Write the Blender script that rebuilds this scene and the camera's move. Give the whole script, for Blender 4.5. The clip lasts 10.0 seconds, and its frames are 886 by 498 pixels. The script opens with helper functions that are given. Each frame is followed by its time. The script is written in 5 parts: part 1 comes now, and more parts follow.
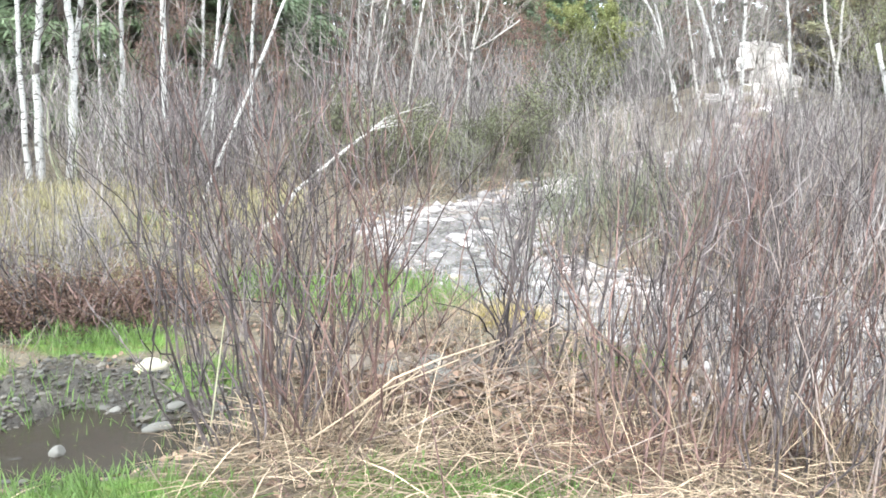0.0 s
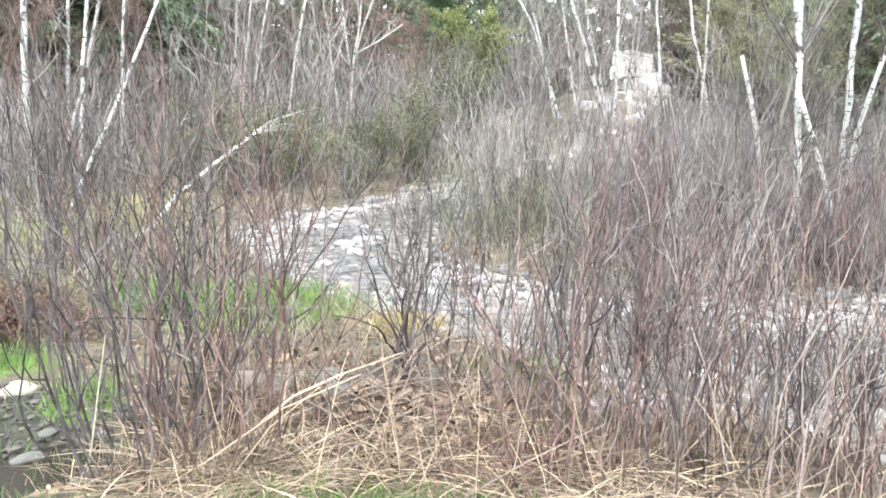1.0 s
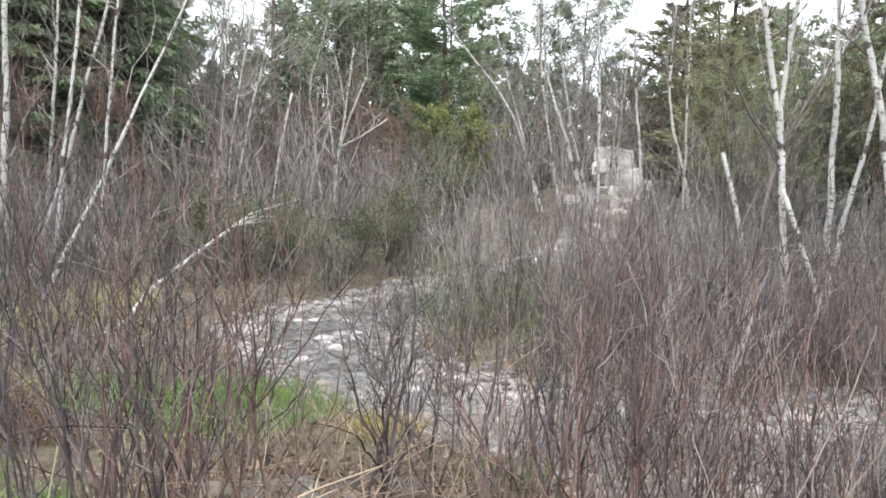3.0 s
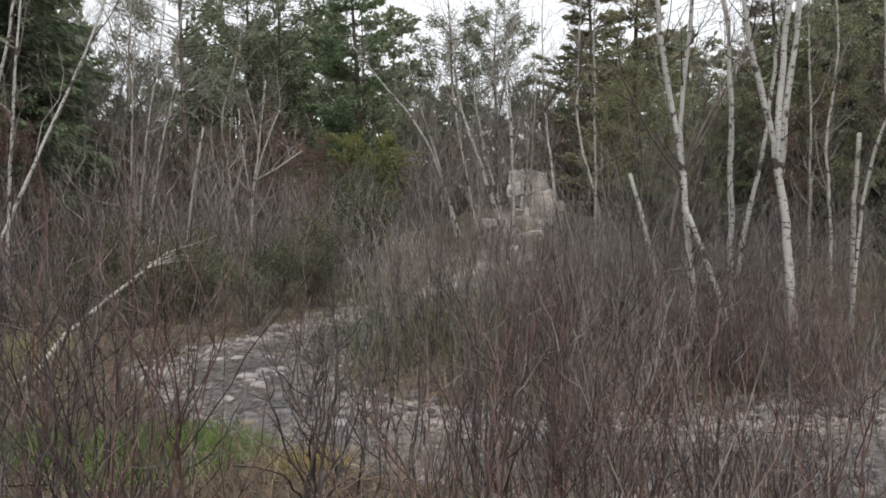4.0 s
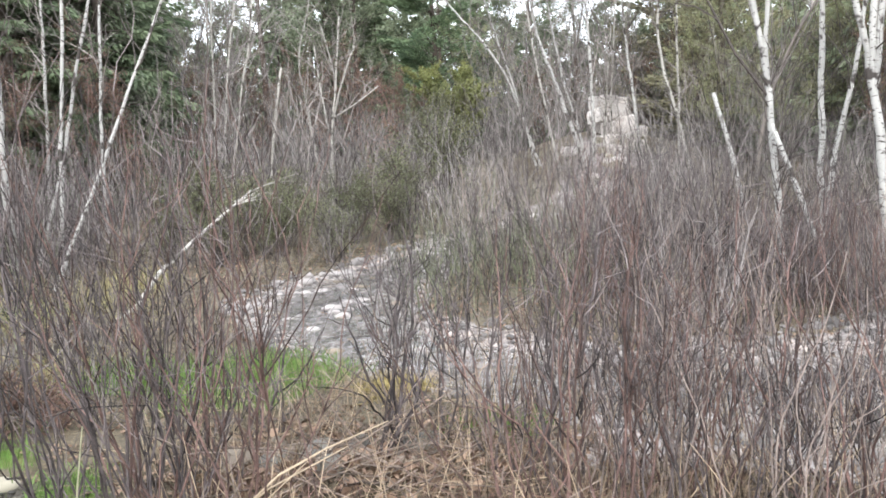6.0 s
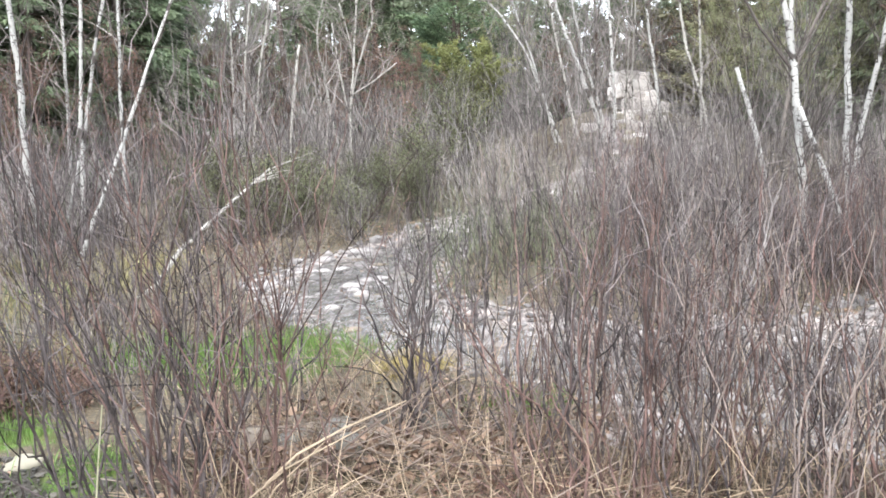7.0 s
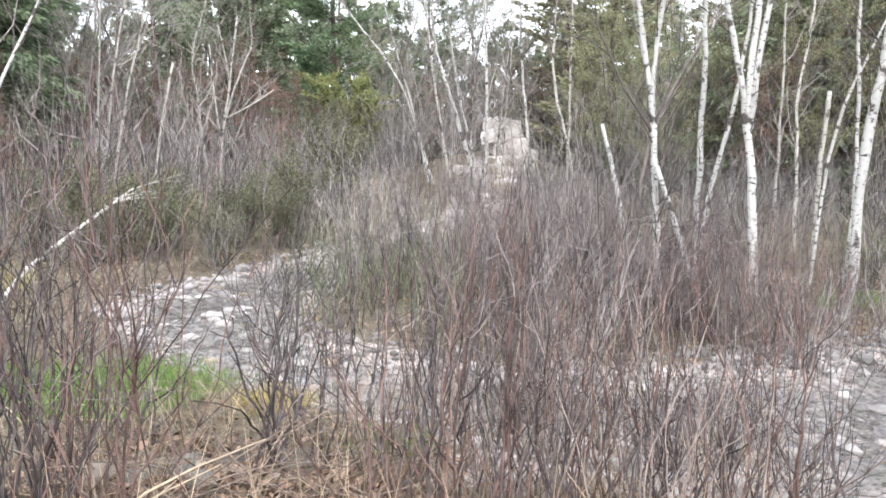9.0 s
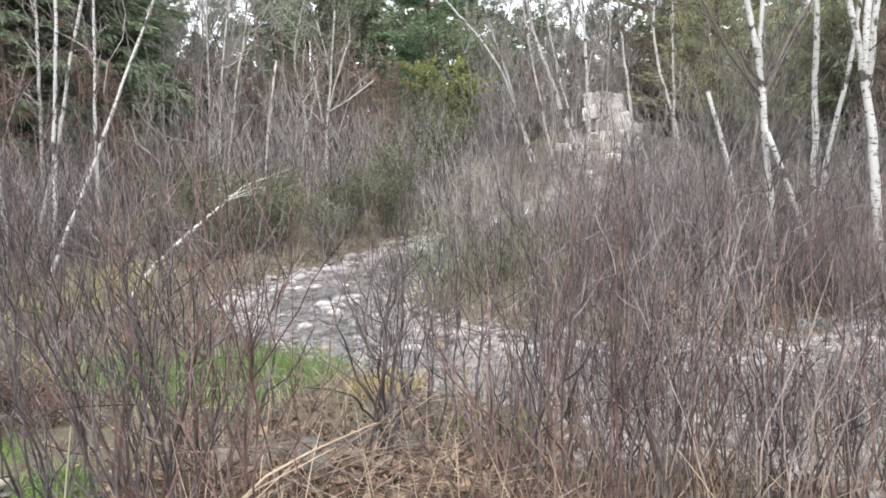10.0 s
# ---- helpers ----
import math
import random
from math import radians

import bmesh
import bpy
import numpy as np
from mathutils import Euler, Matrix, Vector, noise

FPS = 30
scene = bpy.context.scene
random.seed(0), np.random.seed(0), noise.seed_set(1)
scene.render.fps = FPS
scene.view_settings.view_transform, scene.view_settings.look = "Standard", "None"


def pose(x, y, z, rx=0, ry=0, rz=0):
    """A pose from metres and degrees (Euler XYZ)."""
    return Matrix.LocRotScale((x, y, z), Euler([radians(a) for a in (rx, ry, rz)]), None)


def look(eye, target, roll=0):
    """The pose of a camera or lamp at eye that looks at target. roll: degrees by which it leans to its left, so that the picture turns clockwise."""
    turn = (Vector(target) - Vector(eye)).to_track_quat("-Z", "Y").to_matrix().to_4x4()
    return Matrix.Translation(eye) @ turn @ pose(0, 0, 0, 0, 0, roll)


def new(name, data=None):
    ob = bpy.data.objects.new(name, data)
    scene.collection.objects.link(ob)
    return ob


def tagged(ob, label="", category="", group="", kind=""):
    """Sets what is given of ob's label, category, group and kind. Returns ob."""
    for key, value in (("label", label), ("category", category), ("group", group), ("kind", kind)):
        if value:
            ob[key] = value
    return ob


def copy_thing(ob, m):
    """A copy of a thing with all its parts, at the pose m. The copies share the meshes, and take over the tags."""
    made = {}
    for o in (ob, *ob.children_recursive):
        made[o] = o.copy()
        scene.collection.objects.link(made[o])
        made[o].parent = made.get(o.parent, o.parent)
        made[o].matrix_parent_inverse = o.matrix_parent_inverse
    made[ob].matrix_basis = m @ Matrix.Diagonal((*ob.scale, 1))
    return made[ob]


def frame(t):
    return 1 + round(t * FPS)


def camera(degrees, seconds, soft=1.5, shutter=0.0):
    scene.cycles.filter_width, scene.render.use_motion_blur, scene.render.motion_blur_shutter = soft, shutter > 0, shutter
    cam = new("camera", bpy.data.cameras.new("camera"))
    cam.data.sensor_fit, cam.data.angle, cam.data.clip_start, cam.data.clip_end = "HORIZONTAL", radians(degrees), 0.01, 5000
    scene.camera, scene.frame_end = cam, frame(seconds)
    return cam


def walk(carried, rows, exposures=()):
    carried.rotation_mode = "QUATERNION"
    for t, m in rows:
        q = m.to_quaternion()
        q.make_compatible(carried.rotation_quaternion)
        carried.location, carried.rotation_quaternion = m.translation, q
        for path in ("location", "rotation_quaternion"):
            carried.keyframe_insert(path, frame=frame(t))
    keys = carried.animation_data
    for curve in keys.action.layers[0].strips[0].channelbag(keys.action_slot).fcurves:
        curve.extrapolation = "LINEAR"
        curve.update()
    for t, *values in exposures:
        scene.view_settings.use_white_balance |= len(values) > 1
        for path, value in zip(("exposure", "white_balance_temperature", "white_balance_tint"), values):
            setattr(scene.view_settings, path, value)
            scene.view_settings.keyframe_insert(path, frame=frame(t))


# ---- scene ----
# ---- camera ----
cam = camera(56.43, 10.0, soft=1.75)


def stand(t, x, y, z, yaw, pitch, roll):
    """A row of the walk: place, then turn to the left, tilt up and lean."""
    return t, pose(x, y, z) @ pose(0, 0, 0, 0, 0, yaw) @ pose(0, 0, 0, 90 + pitch, 0, 0) @ pose(0, 0, 0, 0, 0, roll)


walk(cam, [
    stand(0.0, 0.000, 0.000, 1.800, 0.005, -11.635, 0.615),
    stand(0.5, -0.061, 0.085, 1.805, -4.580, -11.055, 1.614),
    stand(1.0, -0.084, 0.128, 1.802, -8.388, -11.217, 1.563),
    stand(1.5, -0.070, 0.227, 1.776, -5.454, -10.024, 2.017),
    stand(2.0, -0.056, 0.356, 1.738, -4.460, -12.231, 3.167),
    stand(2.5, -0.039, 0.363, 1.760, -6.086, -8.927, 2.218),
    stand(3.0, -0.062, 0.335, 1.811, -9.398, -4.861, 2.073),
    stand(3.2, -0.068, 0.324, 1.821, -10.636, -4.092, 1.862),
    stand(4.3, -0.066, 0.173, 1.881, -16.067, -3.046, -0.634),
    stand(4.5, -0.072, 0.155, 1.861, -16.609, -3.917, -0.579),
    stand(5.0, -0.055, 0.165, 1.838, -14.144, -7.545, -2.811),
    stand(5.5, -0.019, 0.181, 1.826, -12.046, -7.841, -0.192),
    stand(5.7, -0.014, 0.166, 1.825, -10.353, -7.420, -1.545),
    stand(6.8, 0.001, 0.197, 1.836, -7.502, -8.282, -2.694),
    stand(7.0, 0.002, 0.205, 1.829, -7.531, -9.006, -2.868),
    stand(7.5, 0.005, 0.199, 1.824, -6.841, -10.163, -2.992),
    stand(8.0, 0.015, 0.197, 1.817, -16.026, -8.873, 2.862),
    stand(8.5, -0.031, 0.189, 1.828, -17.487, -10.077, 2.098),
    stand(9.0, -0.018, 0.186, 1.861, -16.787, -6.748, 1.672),
    stand(9.5, 0.014, 0.151, 1.882, -10.964, -6.146, 0.175),
    stand(10.0, 0.015, 0.156, 1.869, -9.288, -7.962, -1.999),
], exposures=[
    (0.0, 2.31, 6120, 3), (2.4, 2.16, 6120, 3), (3.0, 1.41, 6330, 6), (4.3, 0.13, 6750, 9), (4.6, 0.18, 6750, 9), (5.2, 1.03, 6600, 8),
    (5.7, 1.48, 6400, 7), (7.0, 1.82, 6260, 7), (7.5, 2.02, 6220, 7), (8.5, 2.08, 6250, 8), (8.9, 1.96, 6270, 8), (9.2, 1.40, 6380, 8), (9.5, 1.36, 6380, 8), (10.0, 1.48, 6360, 8)])

# ---- world and light: a bright overcast sky ----
world = bpy.data.worlds.new("world")
scene.world = world
world.use_nodes = True
wn, wl = world.node_tree.nodes, world.node_tree.links
sky = wn.new("ShaderNodeTexSky")
sky.sky_type, sky.sun_disc = "NISHITA", False
sky.sun_elevation, sky.sun_rotation = radians(48), radians(200)
cloud = wn.new("ShaderNodeMix")
cloud.data_type, cloud.blend_type = "RGBA", "MIX"
cloud.inputs[0].default_value = 0.85
cloud.inputs[7].default_value = (10.0, 10.3, 10.9, 1)
wl.new(sky.outputs[0], cloud.inputs[6])
wl.new(cloud.outputs[2], wn["Background"].inputs[0])
wn["Background"].inputs[1].default_value = 0.1
sun_data = bpy.data.lights.new("sun", "SUN")
sun_data.energy, sun_data.angle, sun_data.color = 1.2, radians(25), (1.0, 0.98, 0.95)
sun_lamp = new("sun", sun_data)
sun_lamp.matrix_world = look((-6, -16, 18), (0, 0, 0))

# ---- materials ----


def material(name, colour, rough=0.85, spread=0.25, scale=20.0, bump=0.3, stretch=(1, 1, 1), second=None, island=0.0, each=0.0, spec=0.3):
    """A surface with grain at two scales, and a shift of tone for each piece or each thing."""
    m = bpy.data.materials.new(name)
    m.use_nodes = True
    n, l = m.node_tree.nodes, m.node_tree.links
    b = n["Principled BSDF"]
    b.inputs["Roughness"].default_value = rough
    b.inputs["Specular IOR Level"].default_value = spec
    co, mp = n.new("ShaderNodeTexCoord"), n.new("ShaderNodeMapping")
    mp.inputs["Scale"].default_value = stretch
    l.new(co.outputs["Object"], mp.inputs["Vector"])
    fine, wide = n.new("ShaderNodeTexNoise"), n.new("ShaderNodeTexNoise")
    fine.inputs["Scale"].default_value, wide.inputs["Scale"].default_value = scale, scale * 0.12
    fine.inputs["Detail"].default_value = wide.inputs["Detail"].default_value = 5
    for x in (fine, wide):
        l.new(mp.outputs[0], x.inputs["Vector"])
    mix = n.new("ShaderNodeMix")
    mix.data_type = "RGBA"
    other = second or tuple(c * 0.45 for c in colour)
    mix.inputs[6].default_value, mix.inputs[7].default_value = (*colour, 1), (*other, 1)
    ramp = n.new("ShaderNodeMapRange")
    ramp.inputs[1].default_value, ramp.inputs[2].default_value = 0.35, 0.7
    l.new(wide.outputs[0], ramp.inputs[0])
    l.new(ramp.outputs[0], mix.inputs[0])
    tone = n.new("ShaderNodeHueSaturation")
    l.new(mix.outputs[2], tone.inputs["Color"])
    value = n.new("ShaderNodeMapRange")
    value.inputs[3].default_value, value.inputs[4].default_value = 1 - spread, 1 + spread
    l.new(fine.outputs[0], value.inputs[0])
    last = value.outputs[0]
    for amount, node, socket in ((island, "ShaderNodeNewGeometry", "Random Per Island"), (each, "ShaderNodeObjectInfo", "Random")):
        if amount:
            src, rng, mul = n.new(node), n.new("ShaderNodeMapRange"), n.new("ShaderNodeMath")
            rng.inputs[3].default_value, rng.inputs[4].default_value = 1 - amount, 1 + amount
            mul.operation = "MULTIPLY"
            l.new(src.outputs[socket], rng.inputs[0])
            l.new(rng.outputs[0], mul.inputs[0])
            l.new(last, mul.inputs[1])
            last = mul.outputs[0]
    l.new(last, tone.inputs["Value"])
    l.new(tone.outputs[0], b.inputs["Base Color"])
    if bump:
        bp = n.new("ShaderNodeBump")
        bp.inputs["Strength"].default_value, bp.inputs["Distance"].default_value = bump, 0.01
        l.new(fine.outputs[0], bp.inputs["Height"])
        l.new(bp.outputs[0], b.inputs["Normal"])
    return m


def birch_bark(name, pale, dark, amount):
    """White bark with short dark cross-marks and larger grey scars."""
    m = material(name, pale, 0.7, 0.18, 12.0, 0.25, second=tuple(c * 0.72 for c in pale), each=0.12)
    n, l = m.node_tree.nodes, m.node_tree.links
    b = n["Principled BSDF"]
    tone = b.inputs["Base Color"].links[0].from_socket
    co = n.new("ShaderNodeTexCoord")
    marks = []
    for scale, low in (((13, 13, 34), 0.61 - amount), ((5, 5, 5), 0.60 - amount)):
        mp, nz, rg = n.new("ShaderNodeMapping"), n.new("ShaderNodeTexNoise"), n.new("ShaderNodeMapRange")
        mp.inputs["Scale"].default_value = scale
        nz.inputs["Scale"].default_value, nz.inputs["Detail"].default_value = 1.0, 3
        rg.inputs[1].default_value, rg.inputs[2].default_value = low, low + 0.06
        l.new(co.outputs["Object"], mp.inputs[0])
        l.new(mp.outputs[0], nz.inputs["Vector"])
        l.new(nz.outputs[0], rg.inputs[0])
        marks.append(rg.outputs[0])
    add = n.new("ShaderNodeMath")
    add.operation, add.use_clamp = "ADD", True
    l.new(marks[0], add.inputs[0])
    l.new(marks[1], add.inputs[1])
    mix = n.new("ShaderNodeMix")
    mix.data_type = "RGBA"
    mix.inputs[7].default_value = (*dark, 1)
    l.new(add.outputs[0], mix.inputs[0])
    l.new(tone, mix.inputs[6])
    l.new(mix.outputs[2], b.inputs["Base Color"])
    return m


def leafy(name, colour, second, island, each):
    """Leaves or needles, thin enough to let some light through."""
    m = material(name, colour, 0.65, 0.25, 7.0, 0.0, second=second, island=island, each=each)
    n, l = m.node_tree.nodes, m.node_tree.links
    b = n["Principled BSDF"]
    glow, mix = n.new("ShaderNodeBsdfTranslucent"), n.new("ShaderNodeMixShader")
    mix.inputs[0].default_value = 0.4
    l.new(b.inputs["Base Color"].links[0].from_socket, glow.inputs["Color"])
    l.new(b.outputs[0], mix.inputs[1])
    l.new(glow.outputs[0], mix.inputs[2])
    l.new(mix.outputs[0], n["Material Output"].inputs["Surface"])
    return m


STEM = material("shrub_bark", (0.122, 0.1, 0.097), 0.8, 0.35, 60.0, 0.2, second=(0.026, 0.021, 0.022), island=0.9, each=0.4)
PALE_STEM = material("pale_shrub_bark", (0.30, 0.24, 0.21), 0.8, 0.3, 60.0, 0.2, second=(0.14, 0.11, 0.098), island=0.55, each=0.25)
RED_STEM = material("red_shrub_bark", (0.17, 0.105, 0.09), 0.75, 0.35, 60.0, 0.2, second=(0.038, 0.024, 0.022), island=0.85, each=0.4)
OLIVE_STEM = material("olive_twig_bark", (0.16, 0.165, 0.105), 0.8, 0.3, 60.0, 0.0, second=(0.06, 0.062, 0.042), island=0.75, each=0.3)
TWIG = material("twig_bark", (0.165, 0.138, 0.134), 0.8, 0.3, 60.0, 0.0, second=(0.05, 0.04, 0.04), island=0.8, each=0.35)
# twig bark lightened for the background: the veil of haze is in the colour
HAZED_FAR_TWIG = material("far_twig_bark", (0.28, 0.25, 0.238), 0.85, 0.3, 30.0, 0.0, second=(0.15, 0.13, 0.122), island=0.65, each=0.3)
BIRCH = birch_bark("birch_bark", (0.46, 0.44, 0.415), (0.06, 0.05, 0.045), 0.022)
GREY_BIRCH = birch_bark("grey_birch_bark", (0.42, 0.39, 0.35), (0.07, 0.06, 0.05), 0.02)
# distant crown twigs, with haze painted in as a paler tone
HAZED_CROWN_TWIG = material("birch_twig_bark", (0.30, 0.265, 0.245), 0.8, 0.3, 30.0, 0.0, second=(0.16, 0.135, 0.122), island=0.5, each=0.25)
GREY_TRUNK = material("grey_trunk_bark", (0.21, 0.18, 0.16), 0.9, 0.35, 18.0, 0.5, stretch=(1, 1, 0.3), each=0.25)
HAZE_TWIG = material("red_brown_twig_bark", (0.26, 0.175, 0.15), 0.85, 0.3, 30.0, 0.0, second=(0.15, 0.098, 0.085), island=0.55, each=0.3)
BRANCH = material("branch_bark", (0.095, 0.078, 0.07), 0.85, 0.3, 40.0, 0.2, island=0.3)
TRUNK = material("trunk_bark", (0.11, 0.085, 0.07), 0.9, 0.35, 18.0, 0.6, stretch=(1, 1, 0.3))
NEEDLE = leafy("spruce_needles", (0.19, 0.23, 0.135), (0.12, 0.158, 0.098), 0.5, 0.25)
PINE_NEEDLE = leafy("pine_needles", (0.255, 0.285, 0.185), (0.185, 0.215, 0.145), 0.5, 0.25)
GREEN_NEEDLE = leafy("green_needles", (0.215, 0.275, 0.155), (0.125, 0.175, 0.11), 0.5, 0.2)
BROWN_NEEDLE = leafy("olive_brown_needles", (0.265, 0.245, 0.155), (0.19, 0.185, 0.12), 0.5, 0.25)
YOUNG_LEAF = leafy("young_leaves", (0.28, 0.285, 0.115), (0.18, 0.195, 0.085), 0.5, 0.0)
LEAFING = leafy("thin_olive_leaves", (0.31, 0.32, 0.17), (0.23, 0.225, 0.13), 0.4, 0.2)
OLIVE_LEAF = leafy("olive_leaves", (0.18, 0.18, 0.105), (0.11, 0.115, 0.07), 0.5, 0.2)
RUST_LEAF = leafy("rust_leaves", (0.235, 0.145, 0.11), (0.14, 0.095, 0.075), 0.5, 0.2)
DARK_RUST = leafy("dark_rust_leaves", (0.19, 0.125, 0.092), (0.10, 0.066, 0.052), 0.5, 0.2)
STRAW = material("straw", (0.36, 0.278, 0.192), 0.7, 0.25, 30.0, 0.0, second=(0.19, 0.138, 0.098), island=0.75)
RUST_STRAW = material("rust_straw", (0.30, 0.165, 0.125), 0.75, 0.25, 30.0, 0.0, second=(0.17, 0.09, 0.07), island=0.6)
GREEN = leafy("green_grass", (0.165, 0.24, 0.075), (0.11, 0.17, 0.055), 0.4, 0.0)
SEDGE = material("withered_grass", (0.23, 0.195, 0.15), 0.75, 0.25, 20.0, 0.0, second=(0.14, 0.12, 0.088), island=0.5)
YELLOW = material("yellow_grass", (0.38, 0.31, 0.13), 0.65, 0.25, 20.0, 0.0, second=(0.26, 0.20, 0.09), island=0.4)
OLIVE_GRASS = material("olive_grass", (0.30, 0.275, 0.13), 0.65, 0.25, 20.0, 0.0, second=(0.22, 0.175, 0.10), island=0.5)
LITTER = material("dead_leaves", (0.30, 0.205, 0.145), 0.8, 0.3, 20.0, 0.0, second=(0.15, 0.098, 0.072), island=0.55)
STONE = material("pale_stone", (0.315, 0.285, 0.272), 0.85, 0.3, 14.0, 0.5, second=(0.175, 0.16, 0.155), island=0.5, each=0.3)
GREY_STONE = material("grey_stone", (0.15, 0.14, 0.125), 0.75, 0.25, 14.0, 0.5, second=(0.085, 0.08, 0.07), each=0.4)
WHITE_STONE = material("white_stone", (0.68, 0.63, 0.60), 0.85, 0.3, 7.0, 0.4, second=(0.45, 0.405, 0.375), each=0.3)
CREAM_STONE = material("cream_stone", (0.36, 0.325, 0.255), 0.85, 0.3, 14.0, 0.5, second=(0.24, 0.215, 0.165))
TAN_STONE = material("tan_stone", (0.27, 0.22, 0.175), 0.85, 0.3, 14.0, 0.5, second=(0.15, 0.12, 0.095), each=0.3)
MUD_CLOD = material("mud_clod", (0.07, 0.06, 0.047), 0.5, 0.3, 30.0, 0.4, second=(0.04, 0.033, 0.026), island=0.7, spec=0.5)
DEAD_STICK = material("dead_stick", (0.24, 0.185, 0.155), 0.85, 0.3, 30.0, 0.3, second=(0.09, 0.07, 0.058), island=0.65, each=0.3)
PALE_STALK = material("pale_stalk", (0.42, 0.40, 0.27), 0.75, 0.25, 30.0, 0.2, second=(0.28, 0.27, 0.17))
DEAD_WOOD = material("dead_wood", (0.44, 0.35, 0.25), 0.8, 0.3, 30.0, 0.4, stretch=(1, 1, 1), second=(0.28, 0.21, 0.15))


def water_material():
    m = bpy.data.materials.new("stream_water")
    m.use_nodes = True
    n, l = m.node_tree.nodes, m.node_tree.links
    b = n["Principled BSDF"]
    b.inputs["Base Color"].default_value = (0.86, 0.89, 0.9, 1)
    b.inputs["Roughness"].default_value = 0.08
    b.inputs["IOR"].default_value = 1.33
    b.inputs["Transmission Weight"].default_value = 1.0
    co, nz, bp = n.new("ShaderNodeTexCoord"), n.new("ShaderNodeTexNoise"), n.new("ShaderNodeBump")
    nz.inputs["Scale"].default_value, nz.inputs["Detail"].default_value = 9.0, 4
    bp.inputs["Strength"].default_value, bp.inputs["Distance"].default_value = 0.5, 0.02
    l.new(co.outputs["Object"], nz.inputs["Vector"])
    l.new(nz.outputs[0], bp.inputs["Height"])
    l.new(bp.outputs[0], b.inputs["Normal"])
    return m


WATER = water_material()
MURKY = material("murky_water", (0.026, 0.021, 0.016), 0.14, 0.2, 8.0, 0.9, second=(0.035, 0.028, 0.022), spec=0.4)


def ground_material():
    """Woodland litter, with gravel, grass and mud where the ground's own zones say so."""
    m = bpy.data.materials.new("ground_cover")
    m.use_nodes = True
    n, l = m.node_tree.nodes, m.node_tree.links
    b = n["Principled BSDF"]
    b.inputs["Roughness"].default_value, b.inputs["Specular IOR Level"].default_value = 0.9, 0.25
    co, at = n.new("ShaderNodeTexCoord"), n.new("ShaderNodeAttribute")
    at.attribute_name = "zone"
    sep = n.new("ShaderNodeSeparateColor")
    l.new(at.outputs["Color"], sep.inputs[0])

    def noise_of(scale):
        x = n.new("ShaderNodeTexNoise")
        x.inputs["Scale"].default_value, x.inputs["Detail"].default_value = scale, 6
        l.new(co.outputs["Object"], x.inputs["Vector"])
        return x.outputs[0]

    def blend(f, a, c):
        x = n.new("ShaderNodeMix")
        x.data_type = "RGBA"
        for i, v in ((0, f), (6, a), (7, c)):
            if isinstance(v, tuple):
                x.inputs[i].default_value = (*v, 1)
            else:
                l.new(v, x.inputs[i])
        return x.outputs[2]

    def span(v, lo, hi):
        x = n.new("ShaderNodeMapRange")
        x.inputs[1].default_value, x.inputs[2].default_value = lo, hi
        l.new(v, x.inputs[0])
        return x.outputs[0]

    fine, mid, big = noise_of(55.0), noise_of(9.0), noise_of(1.4)
    vor = n.new("ShaderNodeTexVoronoi")
    vor.inputs["Scale"].default_value = 16.0
    l.new(co.outputs["Object"], vor.inputs["Vector"])
    litter = blend(span(mid, 0.35, 0.65), (0.135, 0.106, 0.072), (0.052, 0.042, 0.032))
    litter = blend(span(big, 0.45, 0.62), litter, (0.135, 0.115, 0.085))
    litter = blend(span(fine, 0.55, 0.75), litter, (0.27, 0.2, 0.12))
    gravel = blend(span(vor.outputs["Distance"], 0.1, 0.6), (0.51, 0.44, 0.405), (0.19, 0.165, 0.157))
    gravel = blend(span(mid, 0.45, 0.7), gravel, (0.53, 0.45, 0.41))
    gravel = blend(span(big, 0.5, 0.66), gravel, (0.38, 0.345, 0.335))
    gravel = blend(at.outputs["Alpha"], gravel, blend(span(vor.outputs["Distance"], 0.1, 0.6), (0.25, 0.235, 0.25), (0.13, 0.122, 0.132)))
    green = blend(span(mid, 0.35, 0.65), (0.11, 0.21, 0.035), (0.13, 0.13, 0.05))
    mud = blend(span(mid, 0.35, 0.6), (0.024, 0.019, 0.015), (0.062, 0.054, 0.043))

    def ragged(v):
        add = n.new("ShaderNodeMath")
        add.operation = "MULTIPLY_ADD"
        l.new(mid, add.inputs[0])
        add.inputs[1].default_value = 0.6
        l.new(v, add.inputs[2])
        return span(add.outputs[0], 0.68, 0.92)

    out = blend(ragged(sep.outputs[0]), litter, gravel)
    out = blend(ragged(sep.outputs[2]), out, mud)
    out = blend(ragged(sep.outputs[1]), out, green)
    l.new(out, b.inputs["Base Color"])
    gloss = n.new("ShaderNodeMapRange")
    gloss.inputs[3].default_value, gloss.inputs[4].default_value = 0.9, 0.42
    l.new(ragged(sep.outputs[2]), gloss.inputs[0])
    l.new(gloss.outputs[0], b.inputs["Roughness"])
    bp = n.new("ShaderNodeBump")
    bp.inputs["Strength"].default_value, bp.inputs["Distance"].default_value = 0.7, 0.03
    mx = n.new("ShaderNodeMath")
    mx.operation = "ADD"
    l.new(fine, mx.inputs[0])
    l.new(vor.outputs["Distance"], mx.inputs[1])
    l.new(mx.outputs[0], bp.inputs["Height"])
    l.new(bp.outputs[0], b.inputs["Normal"])
    return m


GROUND = ground_material()

